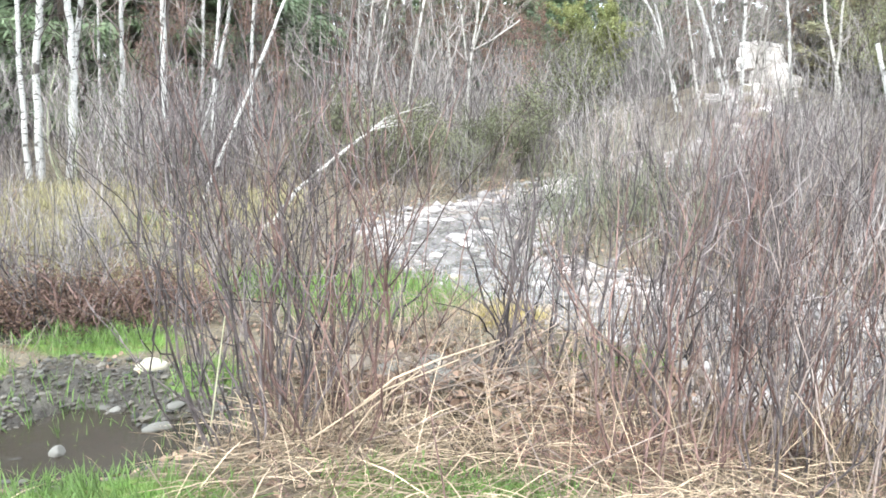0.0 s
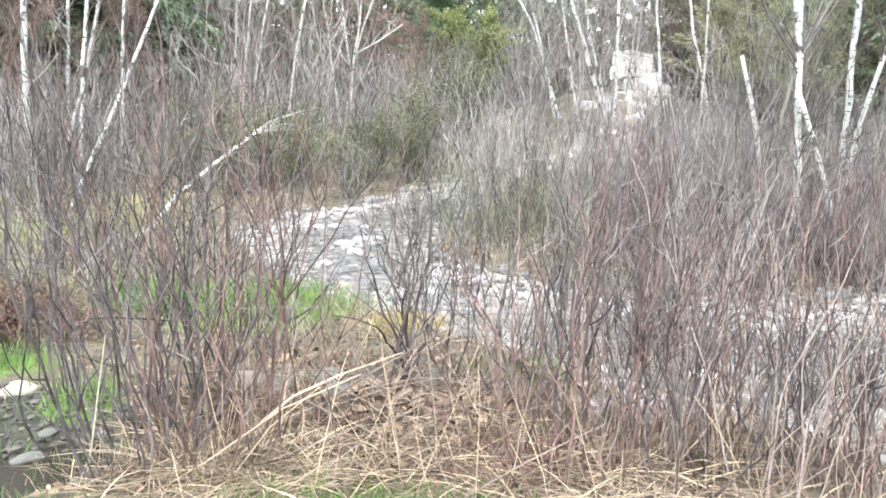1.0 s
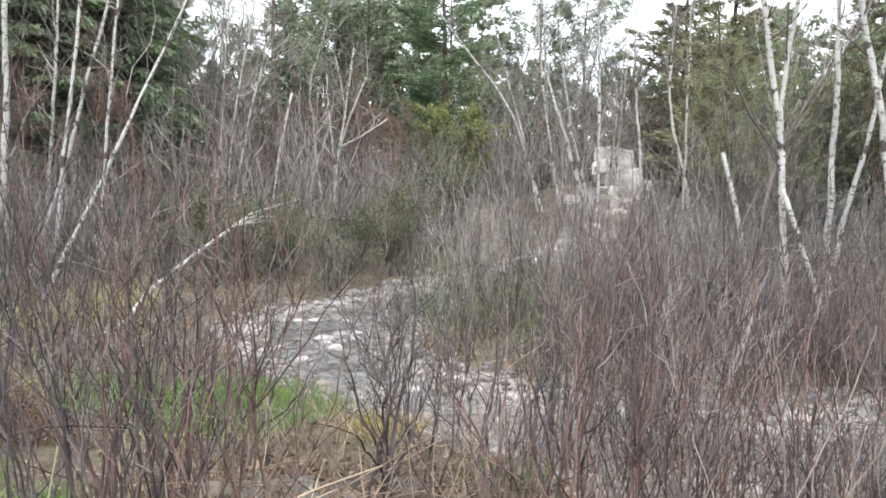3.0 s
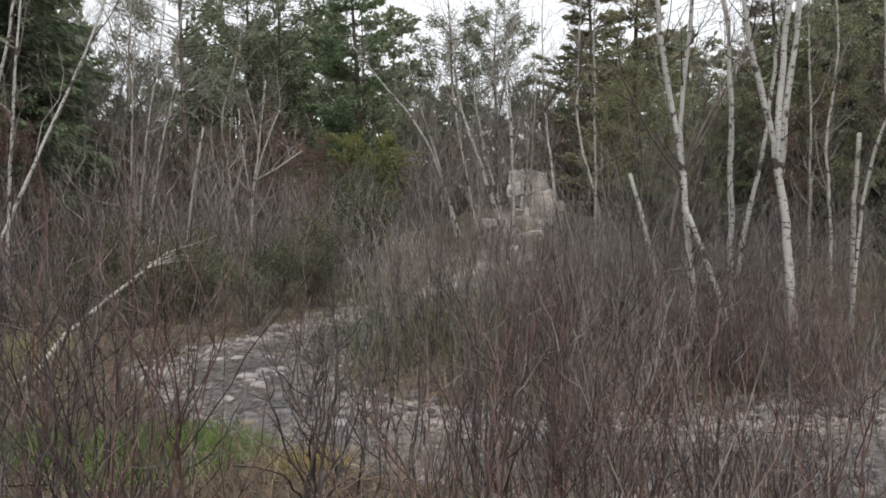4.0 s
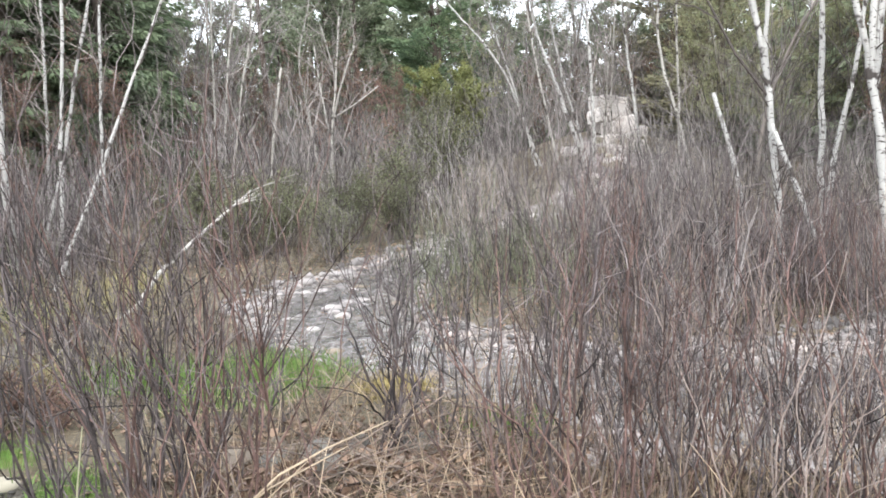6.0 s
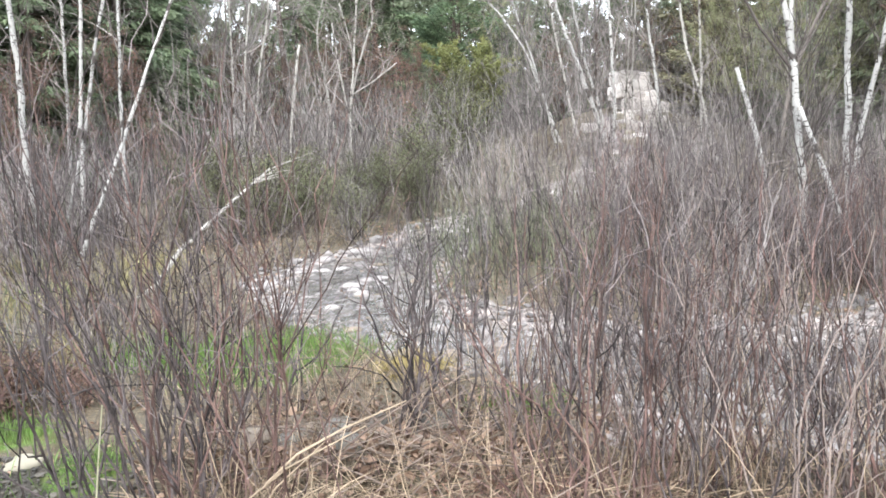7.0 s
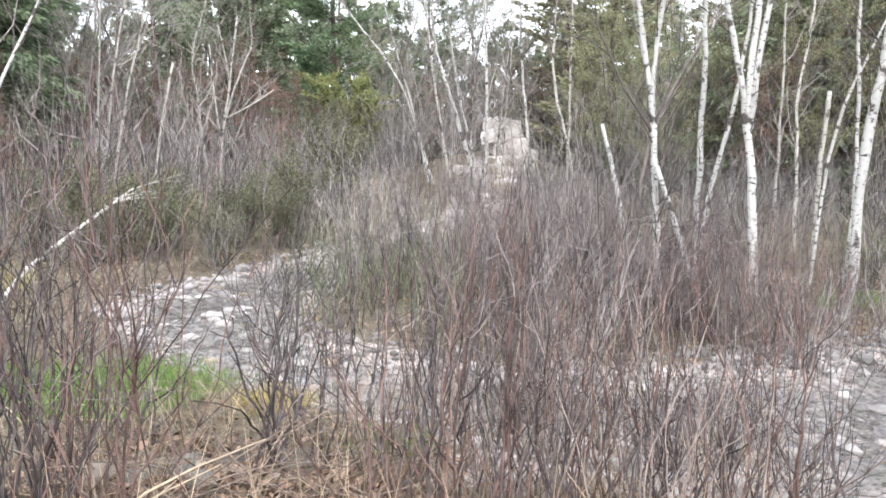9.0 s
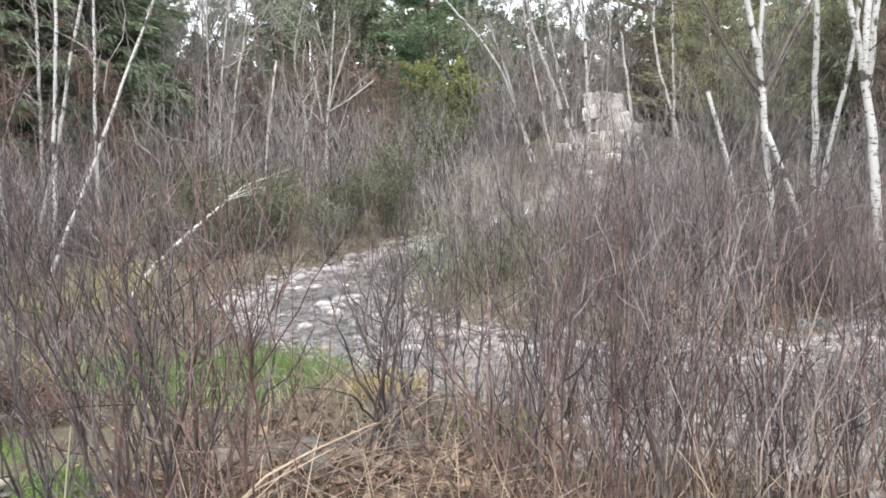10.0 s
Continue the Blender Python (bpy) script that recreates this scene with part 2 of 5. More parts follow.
# ---- the lie of the land ----
STREAM = np.array([(9.0, 5.2), (6.0, 5.0), (4.0, 5.0), (2.3, 5.9), (1.2, 6.9), (0.2, 8.3), (0.1, 9.6), (1.2, 11.2), (2.4, 12.7), (3.6, 14.1), (5.6, 17.4), (7.5, 20.8), (8.5, 22.8)])
HALF = np.array([1.7, 1.6, 1.5, 0.95, 0.75, 0.75, 0.95, 0.7, 0.6, 0.5, 0.55, 0.7, 0.8])


def stream_at(x, y):
    """How far a place lies from the brook's middle, in half widths."""
    best = np.full(np.shape(x), 1e9)
    for (a, b, wa, wb) in zip(STREAM[:-1], STREAM[1:], HALF[:-1], HALF[1:]):
        d = b - a
        s = np.clip(((x - a[0]) * d[0] + (y - a[1]) * d[1]) / (d @ d), 0, 1)
        best = np.minimum(best, np.hypot(x - a[0] - s * d[0], y - a[1] - s * d[1]) / (wa + s * (wb - wa)))
    return best


def waves(x, y, k):
    """Gentle unevenness, about -1 to 1."""
    return (np.sin(1.7 * k * x + 0.9 * k * y + 1.1) + np.sin(-1.1 * k * x + 2.3 * k * y + 0.4) + np.sin(2.9 * k * x - 1.6 * k * y + 2.2)) / 3


def blob(x, y, cx, cy, rx, ry):
    return np.clip(1.35 - np.hypot((x - cx) / rx, (y - cy) / ry) + 0.16 * waves(x, y, 3.0), 0, 1)


def land(x, y):
    x, y = np.asarray(x, float), np.asarray(y, float)
    d = np.hypot(x, y)
    h = 0.045 * np.clip(d - 7, 0, 28) + 0.02 * np.clip(d - 35, 0, 200)
    h = h + 0.035 * waves(x, y, 0.9) + 0.02 * waves(x, y, 2.7)
    h = h + 1.1 * np.exp(-((x - 9.0) ** 2 + (y - 24.3) ** 2) / 9.0)
    s = stream_at(x, y)
    h = h - 0.16 * np.clip(1.25 - s, 0, 0.6) / 0.6 + 0.05 * np.clip(1 - s, 0, 1) * waves(x, y, 2.2)
    h = h - 0.17 * blob(x, y, -1.9, 4.0, 0.75, 0.55) + 0.035 * blob(x, y, -2.0, 4.3, 0.9, 0.85) * (waves(x, y, 6.0) + 0.6 * waves(y, x, 11.0))
    h = h + 0.10 * blob(x, y, 0.1, 4.35, 0.7, 0.35)
    return h


def zones(x, y):
    s = stream_at(x, y) + 0.12 * waves(x, y, 2.4)
    gravel = np.clip(1.5 - 0.85 * s, 0, 1) * np.clip((1.35 - s) * 4, 0, 1)
    gravel = np.maximum(gravel, np.clip(1.3 - np.hypot((x - 8.3) / 1.0, (y - 21.9) / 1.8), 0, 1))
    gravel = np.maximum(gravel, 0.85 * blob(x, y, 2.2, 4.55, 1.2, 0.55))
    green = np.maximum.reduce([blob(x, y, -1.65, 7.1, 0.5, 0.5), blob(x, y, 0.15, 3.3, 0.6, 0.26), blob(x, y, -0.6, 6.75, 0.95, 0.85), blob(x, y, -2.25, 5.3, 0.6, 0.32), blob(x, y, -1.45, 4.75, 0.25, 0.3), blob(x, y, -2.9, 4.75, 0.3, 0.2), blob(x, y, -1.45, 3.2, 0.7, 0.32),
                               blob(x, y, 1.08, 5.1, 0.4, 0.3), blob(x, y, -3.2, 9.5, 0.4, 0.6), blob(x, y, -0.05, 3.4, 0.5, 0.2), blob(x, y, 0.45, 3.25, 0.3, 0.12),
                               blob(x, y, 7.6, 8.2, 0.6, 0.4)])
    mud = np.maximum(blob(x, y, -2.0, 4.3, 0.9, 0.85), blob(x, y, -2.7, 5.6, 0.9, 0.3))
    return gravel, green, mud


def grid_axis(near, far, fine, coarse):
    a = list(np.arange(near[0], near[1] + 1e-6, fine))
    lo, hi, step = a[0], a[-1], fine
    while lo > far[0] or hi < far[1]:
        step = min(step * 1.22, coarse)
        if lo > far[0]:
            lo -= step
            a.insert(0, lo)
        if hi < far[1]:
            hi += step
            a.append(hi)
    return np.array(a)


def sheet(name, xs, ys, height, mat):
    gx, gy = np.meshgrid(xs, ys)
    v = np.stack([gx, gy, height(gx, gy)], -1).reshape(-1, 3)
    w = len(xs)
    i = (np.arange(len(ys) - 1)[:, None] * w + np.arange(w - 1)).ravel()
    me = bpy.data.meshes.new(name)
    me.from_pydata(v.tolist(), [], np.stack([i, i + 1, i + w + 1, i + w], -1).tolist())
    me.polygons.foreach_set("use_smooth", [True] * len(me.polygons))
    me.materials.append(mat)
    return new(name, me), v


ground, gv = sheet("ground", grid_axis((-5, 9), (-900, 900), 0.07, 60), grid_axis((2, 14), (-900, 900), 0.07, 60), land, GROUND)
zone = ground.data.color_attributes.new("zone", "FLOAT_COLOR", "POINT")
zr, zg, zb = zones(gv[:, 0], gv[:, 1])
wet = np.clip((0.72 + 0.05 * (gv[:, 0] > 3.0) - stream_at(gv[:, 0], gv[:, 1]) + 0.25 * waves(gv[:, 0], gv[:, 1], 1.6) - 0.8 * blob(gv[:, 0], gv[:, 1], 2.3, 4.9, 1.3, 0.7)) * 3, 0, 1) * 0.75
zone.data.foreach_set("color", np.stack([zr, zg, zb, wet], -1).ravel())
tagged(ground, "uneven ground of dead grass, leaf litter, mud and gravel", "ground", kind="structure")


def z_at(x, y):
    return float(land(x, y))


def water_level(x, y):
    d = np.hypot(x, y)
    h = 0.045 * np.clip(d - 7, 0, 28) - 0.095
    return np.where(stream_at(x, y) < 1.15, h, h - 0.6)


water, _ = sheet("stream_water", np.arange(-1.6, 9.01, 0.12), np.arange(3.2, 16, 0.12), water_level, WATER)
water.visible_shadow = False
tagged(water, "shallow grey brook water over pale gravel", "water", kind="structure")
pool, _ = sheet("mud_pool", np.arange(-3.2, -0.8, 0.12), np.arange(3.2, 5.0, 0.12),
                lambda x, y: np.where(blob(x, y, -1.9, 4.0, 0.75, 0.55) > 0.1, -0.09, -0.5), MURKY)
tagged(pool, "small brown pool in dark mud", "water", kind="structure")

# ---- builders ----


def part(name, me, mat, parent=None, label="", smooth=False):
    """One mesh object under a thing."""
    me.name = name
    if smooth:
        me.polygons.foreach_set("use_smooth", [True] * len(me.polygons))
    me.materials.append(mat)
    ob = new(name, me)
    if parent:
        ob.parent = parent
    return tagged(ob, label)


class Tubes:
    """Tapering round limbs along bent lines, gathered in one mesh."""

    def __init__(self):
        self.v, self.f, self.n = [], [], 0

    def add(self, pts, radii, sides=4):
        pts, radii = np.asarray(pts, float), np.asarray(radii, float)
        d = np.gradient(pts, axis=0)
        d /= np.linalg.norm(d, axis=1, keepdims=True) + 1e-9
        ref = np.where(np.abs(d[:, 2:3]) > 0.8, [[1.0, 0, 0]], [[0, 0, 1.0]])
        if np.abs(d[0, 2]) > 0.5:
            ref[:] = (1.0, 0.2, 0)
        else:
            ref[:] = (0, 0, 1.0)
        u = np.cross(d, ref)
        u /= np.linalg.norm(u, axis=1, keepdims=True) + 1e-9
        w = np.cross(d, u)
        a = np.arange(sides) * (2 * np.pi / sides)
        ring = pts[:, None] + radii[:, None, None] * (np.cos(a)[None, :, None] * u[:, None] + np.sin(a)[None, :, None] * w[:, None])
        self.v.append(ring.reshape(-1, 3))
        m = len(pts)
        i = (np.arange(m - 1)[:, None] * sides + np.arange(sides))
        j = (np.arange(m - 1)[:, None] * sides + (np.arange(sides) + 1) % sides)
        q = np.stack([i, j, j + sides, i + sides], -1).reshape(-1, 4) + self.n
        self.f.extend(q.tolist())
        self.f.append([self.n + (m - 1) * sides + k for k in range(sides)])
        self.n += m * sides

    def mesh(self, name):
        me = bpy.data.meshes.new(name)
        me.from_pydata(np.concatenate(self.v).tolist(), [], self.f)
        return me


def grow(rng, start, way, length, bend=0.15, lift=0.0, steps=5):
    """A bent line from start along way."""
    pts, p, d = [np.array(start, float)], np.array(start, float), np.array(way, float)
    d = d / np.linalg.norm(d)
    for _ in range(steps):
        d = d + rng.normal(0, bend, 3) + (0, 0, lift)
        d = d / np.linalg.norm(d)
        p = p + d * length / steps
        pts.append(p)
    return np.array(pts)


def tilt(rng, d, angle):
    """A way that leaves d by that angle, to any side."""
    side = np.cross(d, rng.normal(0, 1, 3))
    side /= np.linalg.norm(side) + 1e-9
    return d * math.cos(angle) + side * math.sin(angle)


def scraps(name, at, ways, lengths, widths, sag=0.0):
    """Many narrow blades or leaves: each a bent strip of two quads."""
    at, ways = np.asarray(at, float), np.asarray(ways, float)
    ways = ways / (np.linalg.norm(ways, axis=1, keepdims=True) + 1e-9)
    side = np.cross(ways, np.random.normal(0, 1, ways.shape))
    side /= np.linalg.norm(side, axis=1, keepdims=True) + 1e-9
    le, wi = np.asarray(lengths)[:, None], np.asarray(widths)[:, None]
    mid = at + ways * le * 0.55
    tip = at + ways * le + np.array([[0, 0, -1.0]]) * le * sag
    v = np.stack([at - side * wi * 0.35, at + side * wi * 0.35, mid - side * wi * 0.5, mid + side * wi * 0.5, tip], 1).reshape(-1, 3)
    k = np.arange(len(at)) * 5
    quads = np.stack([k, k + 1, k + 3, k + 2], -1).tolist()
    tris = np.stack([k + 2, k + 3, k + 4], -1).tolist()
    me = bpy.data.meshes.new(name)
    me.from_pydata(v.tolist(), [], quads + tris)
    return me


def shrub_model(name, seed, stems, height, spread, base, r0, forks, twigs, bark, twig_mat=None, sides=5, joined=False, open_at=(0.4, 1.0), low=3, bend=0.15):
    """A many-stemmed bare shrub: crooked stems rise from one stool, fork and end in fine twigs."""
    rng = np.random.default_rng(seed)
    thing = new(name)
    tw, st = Tubes(), Tubes()
    for _ in range(stems):
        if not joined:
            st = Tubes()
        a, r = rng.uniform(0, 2 * np.pi), base * math.sqrt(rng.uniform(0, 1))
        h = height * rng.uniform(0.5, 1.1)
        out = spread * math.sqrt(rng.uniform(0, 1))
        b = a + rng.normal(0, 0.6)
        way = np.array([math.cos(b) * out, math.sin(b) * out, 1.0])
        start = np.array([math.cos(a) * r, math.sin(a) * r, -0.05])
        line = grow(rng, start, way, h * 1.03, bend, 0.17, 15)
        rad = r0 * rng.uniform(0.55, 1.25)
        st.add(line, rad * np.linspace(1, 0.28, 16) * rng.uniform(0.88, 1.15, 16), sides)
        for _ in range(rng.poisson(forks)):
            k = rng.integers(low, 14)
            d = line[k] - line[k - 1]
            d = tilt(rng, d / np.linalg.norm(d), rng.uniform(*open_at))
            ln = h * (1.08 - k / 15) * rng.uniform(0.5, 0.95)
            fork = grow(rng, line[k], d, ln * 1.04, 0.2, 0.2, 9)
            fr = rad * (1 - 0.044 * k) * 0.7
            st.add(fork, np.linspace(fr, fr * 0.35, 10), 4)
            for _ in range(rng.poisson(twigs)):
                q = rng.integers(1, 9)
                d2 = tilt(rng, (fork[q] - fork[q - 1]) / np.linalg.norm(fork[q] - fork[q - 1]), rng.uniform(0.5, 1.15))
                tw.add(grow(rng, fork[q], d2, ln * rng.uniform(0.25, 0.6), 0.22, 0.17, 4), np.linspace(fr * 0.5, fr * 0.25, 5), 3)
        for _ in range(rng.poisson(twigs * 1.4)):
            k = rng.integers(6, 16)
            d = tilt(rng, (line[k] - line[k - 1]) / np.linalg.norm(line[k] - line[k - 1]), rng.uniform(0.45, 1.1))
            tw.add(grow(rng, line[k], d, h * rng.uniform(0.08, 0.25), 0.25, 0.08, 4), np.linspace(rad * 0.36, rad * 0.2, 5), 3)
        if not joined:
            part("stem", st.mesh("stem"), bark, thing)
    if joined:
        part("stem_clump", st.mesh("stem_clump"), bark, thing)["kind"] = "stuff"
    if tw.n:
        part("twig_spray", tw.mesh("twig_spray"), twig_mat or TWIG, thing)["kind"] = "stuff"
    return thing


def birch(x, y, r, line, label, bark=BIRCH, forks=(), broken=False, crown=14, seed=0, name="birch_tree", lean_back=0.0):
    """A slender birch: line gives (sideways, height) of the trunk; forks are further stems, as (radius, line)."""
    rng = np.random.default_rng(seed + int(abs(x) * 100) + int(abs(y) * 10))
    d = math.hypot(x, y)
    sx, sy = y / d, -x / d
    z0 = line[0][1]
    thing = new(name)
    thing.location = (x, y, z0)
    twigs = Tubes()
    crown = int(crown * 1.5)
    for i, (rad, ln) in enumerate(((r, line), *forks)):
        knots = np.array(ln, float)
        hs = np.linspace(knots[0, 1], knots[-1, 1], max(8, int((knots[-1, 1] - knots[0, 1]) / 0.22)))
        lat = np.interp(hs, knots[:, 1], knots[:, 0])
        for _ in range(3):
            lat[1:-1] = (lat[:-2] + lat[1:-1] * 2 + lat[2:]) / 4
        wob = np.cumsum(rng.normal(0, 0.006, len(hs)))
        kink = np.cumsum(rng.normal(0, 0.4 * rad, len(hs)))
        kink = kink - np.linspace(kink[0], kink[-1], len(hs))
        lat = lat + np.clip(kink * 0.4, -0.05, 0.05)
        pts = np.stack([sx * lat + wob * sy, sy * lat + wob * sx, hs - z0], -1)
        top = 0.85 if broken else max(0.18, 1 - (knots[-1, 1] - knots[0, 1]) / 9.0)
        radii = np.linspace(rad, rad * top, len(hs)) * rng.uniform(0.9, 1.09, len(hs))
        if i == 0 and knots[0, 1] < 1.0:
            radii[:3] *= (1.35, 1.15, 1.04)
        t = Tubes()
        t.add(pts, radii * 0.70, 10)
        part("trunk" if i == 0 else "stem", t.mesh("trunk"), bark, thing, smooth=True)
        if broken:
            continue
        for _ in range(crown):
            k = rng.integers(int(len(hs) * 0.22), len(hs))
            d0 = tilt(rng, np.array([0, 0, 1.0]), rng.uniform(0.4, 1.1))
            ln2 = rng.uniform(0.4, 1.4)
            limb = grow(rng, pts[k], d0, ln2, 0.1, 0.07, 5)
            rr = min(radii[k] * 0.4, 0.015 if d > 14 else 0.009)
            twigs.add(limb, np.linspace(rr, rr * 0.3, 6), 4)
            for _ in range(5):
                q = rng.integers(1, 6)
                twigs.add(grow(rng, limb[q], tilt(rng, d0, 0.7), ln2 * 0.45, 0.12, 0.0, 3), np.linspace(rr * 0.4, rr * 0.2, 4), 3)
    if twigs.n:
        # beyond 14 m the twigs take the paler colour that imitates haze
        part("branchwork", twigs.mesh("branchwork"), HAZED_CROWN_TWIG if d > 14 else BRANCH, thing)["kind"] = "stuff"
    return tagged(thing, label, "birch tree", "birches")


def conifer_model(name, seed, height, width, kind="layered", mat=None, fine=1.0, broad=0.2, first=0.05, whorl=2.0, size=1.0):
    """A conifer. layered: whorls of flat upturned boughs; dense: drooping sprays down to the ground; pine: tufts on a bare lower trunk."""
    rng = np.random.default_rng(seed)
    thing = new(name)
    trunk, limbs = Tubes(), Tubes()
    line = grow(rng, (0, 0, -0.2), (0, 0, 1), height, 0.015, 0.05, 14)
    trunk.add(line, np.linspace(height * 0.011 + 0.03, 0.02, 15), 8)
    at, ways, le = [], [], []
    whorls = int(height * whorl)
    for k in range(whorls):
        s = first + (1 - first) * (k + rng.uniform(0, 0.35)) / whorls
        if s > 0.985:
            continue
        c = np.array([np.interp(s * 14, np.arange(15), line[:, j]) for j in range(3)])
        u = (s - first) / (1 - first)
        if kind == "pine":
            reach = width * 0.5 * (0.35 + 0.9 * math.sin(math.pi * min(1, u * 0.85 + 0.12)))
        else:
            reach = width * 0.5 * ((1 - u) ** 0.8 * 1.05 + 0.04) * min(1.0, 0.6 + 2.5 * u) * rng.uniform(0.8, 1.12)
        for _ in range(rng.integers(3, 6) if kind == "pine" else rng.integers(5, 9)):
            a = rng.uniform(0, 2 * np.pi)
            ln = reach * rng.uniform(0.55, 1.15) + 0.12
            up = {"layered": rng.uniform(-0.08, 0.22), "dense": rng.uniform(-0.3, 0.1), "pine": rng.uniform(0.05, 0.45)}[kind]
            limb = grow(rng, c, (math.cos(a), math.sin(a), up), ln, 0.06, {"layered": 0.045, "dense": -0.02, "pine": 0.03}[kind], 6)
            limbs.add(limb[::3], np.linspace(0.022, 0.006, 3), 3)
            n = int((22 + ln * 75) * fine) + 4
            q = rng.uniform(0.5 if kind == "pine" else 0.15, 1, n) ** 0.7 * 6
            p = np.stack([np.interp(q, np.arange(7), limb[:, j]) for j in range(3)], -1)
            d = limb[-1] - limb[0]
            d = d / np.linalg.norm(d)
            side = np.array([[-math.sin(a), math.cos(a), 0]])
            if kind == "pine":
                p = p + rng.normal(0, 0.15, p.shape)
                w = d[None] * rng.uniform(0.2, 1, (n, 1)) + rng.normal(0, 0.6, p.shape) + (0, 0, 0.2)
            else:
                fan = rng.uniform(-1, 1, (n, 1)) * (ln * 0.42 * (1.08 - q[:, None] / 6) + 0.05)
                p = p + fan * side + rng.normal(0, 0.035, p.shape) - np.abs(fan) * np.array([[0, 0, 0.1 if kind == "layered" else 0.35]])
                w = d[None] * rng.uniform(0.5, 1, (n, 1)) + np.sign(fan) * side * rng.uniform(0.1, 0.8, (n, 1)) + rng.normal(0, 0.22, p.shape) + (0, 0, 0.12 if kind == "layered" else -0.2)
            at.append(p)
            ways.append(w)
            le.append(rng.uniform(0.12, 0.27, n) * size)
    at, ways, le = np.concatenate(at), np.concatenate(ways), np.concatenate(le)
    part("trunk", trunk.mesh("trunk"), TRUNK, thing, smooth=True)
    part("limb_frame", limbs.mesh("limb_frame"), TRUNK, thing)["kind"] = "stuff"
    part("crown", scraps("crown", at, ways, le, le * broad, 0.12), mat or NEEDLE, thing)["kind"] = "stuff"
    return thing


def bare_tree_model(name, seed, height, r, bark):
    """A thin leafless hardwood with a narrow crown."""
    rng = np.random.default_rng(seed)
    thing = new(name)
    trunk, twigs = Tubes(), Tubes()
    line = grow(rng, (0, 0, -0.2), rng.normal(0, 0.06, 3) + (0, 0, 1), height, 0.08, 0.04, 14)
    trunk.add(line, np.linspace(r, r * 0.2, 15), 8)
    for _ in range(26):
        k = rng.integers(4, 15)
        d = tilt(rng, np.array([0, 0, 1.0]), rng.uniform(0.3, 0.9))
        ln = height * (1.1 - k / 15) * rng.uniform(0.2, 0.5) + 0.3
        limb = grow(rng, line[k], d, ln, 0.12, 0.08, 6)
        rr = max(0.006, r * (1 - k / 17) * 0.4)
        twigs.add(limb, np.linspace(rr, rr * 0.3, 7), 4)
        for _ in range(6):
            q = rng.integers(1, 7)
            l2 = grow(rng, limb[q], tilt(rng, d, 0.7), ln * rng.uniform(0.25, 0.55), 0.14, 0.05, 4)
            twigs.add(l2, np.linspace(rr * 0.5, rr * 0.25, 5), 3)
            for _ in range(3):
                e = rng.integers(1, 5)
                twigs.add(grow(rng, l2[e], tilt(rng, d, 0.8), ln * 0.16, 0.14, 0.03, 3), np.linspace(rr * 0.3, rr * 0.18, 4), 3)
    part("trunk", trunk.mesh("trunk"), bark, thing, smooth=True)
    part("branchwork", twigs.mesh("branchwork"), HAZED_FAR_TWIG, thing)["kind"] = "stuff"
    return thing


def leafy_shrub_model(name, seed, height, width, mat, n, leaf=0.05, bark=None):
    rng = np.random.default_rng(seed)
    thing = new(name)
    st = Tubes()
    at, ways = [], []
    for _ in range(14):
        a = rng.uniform(0, 2 * np.pi)
        out = rng.uniform(0, width * 0.42)
        line = grow(rng, (rng.normal(0, 0.12), rng.normal(0, 0.12), -0.05), (math.cos(a) * out, math.sin(a) * out, height), height * rng.uniform(0.6, 1.0), 0.09, 0.02, 7)
        st.add(line, np.linspace(0.018, 0.005, 8), 4)
        for _ in range(6):
            k = rng.integers(2, 8)
            d = tilt(rng, np.array([0, 0, 1.0]), rng.uniform(0.5, 1.3))
            limb = grow(rng, line[k], d, width * rng.uniform(0.12, 0.32), 0.14, 0.02, 4)
            st.add(limb, np.linspace(0.007, 0.003, 5), 3)
            m = max(3, int(n / 84))
            q = rng.uniform(0.2, 1, m) * 4
            p = np.stack([np.interp(q, np.arange(5), limb[:, j]) for j in range(3)], -1)
            at.append(p + rng.normal(0, 0.05, p.shape))
            ways.append(rng.normal(0, 1, p.shape) + (0, 0, 0.3))
    at, ways = np.concatenate(at), np.concatenate(ways)
    le = rng.uniform(0.6, 1.3, len(at)) * leaf
    part("stem_clump", st.mesh("stem_clump"), bark or BRANCH, thing)["kind"] = "stuff"
    part("foliage", scraps("foliage", at, ways, le, le * 0.6, 0.1), mat, thing)["kind"] = "stuff"
    return thing


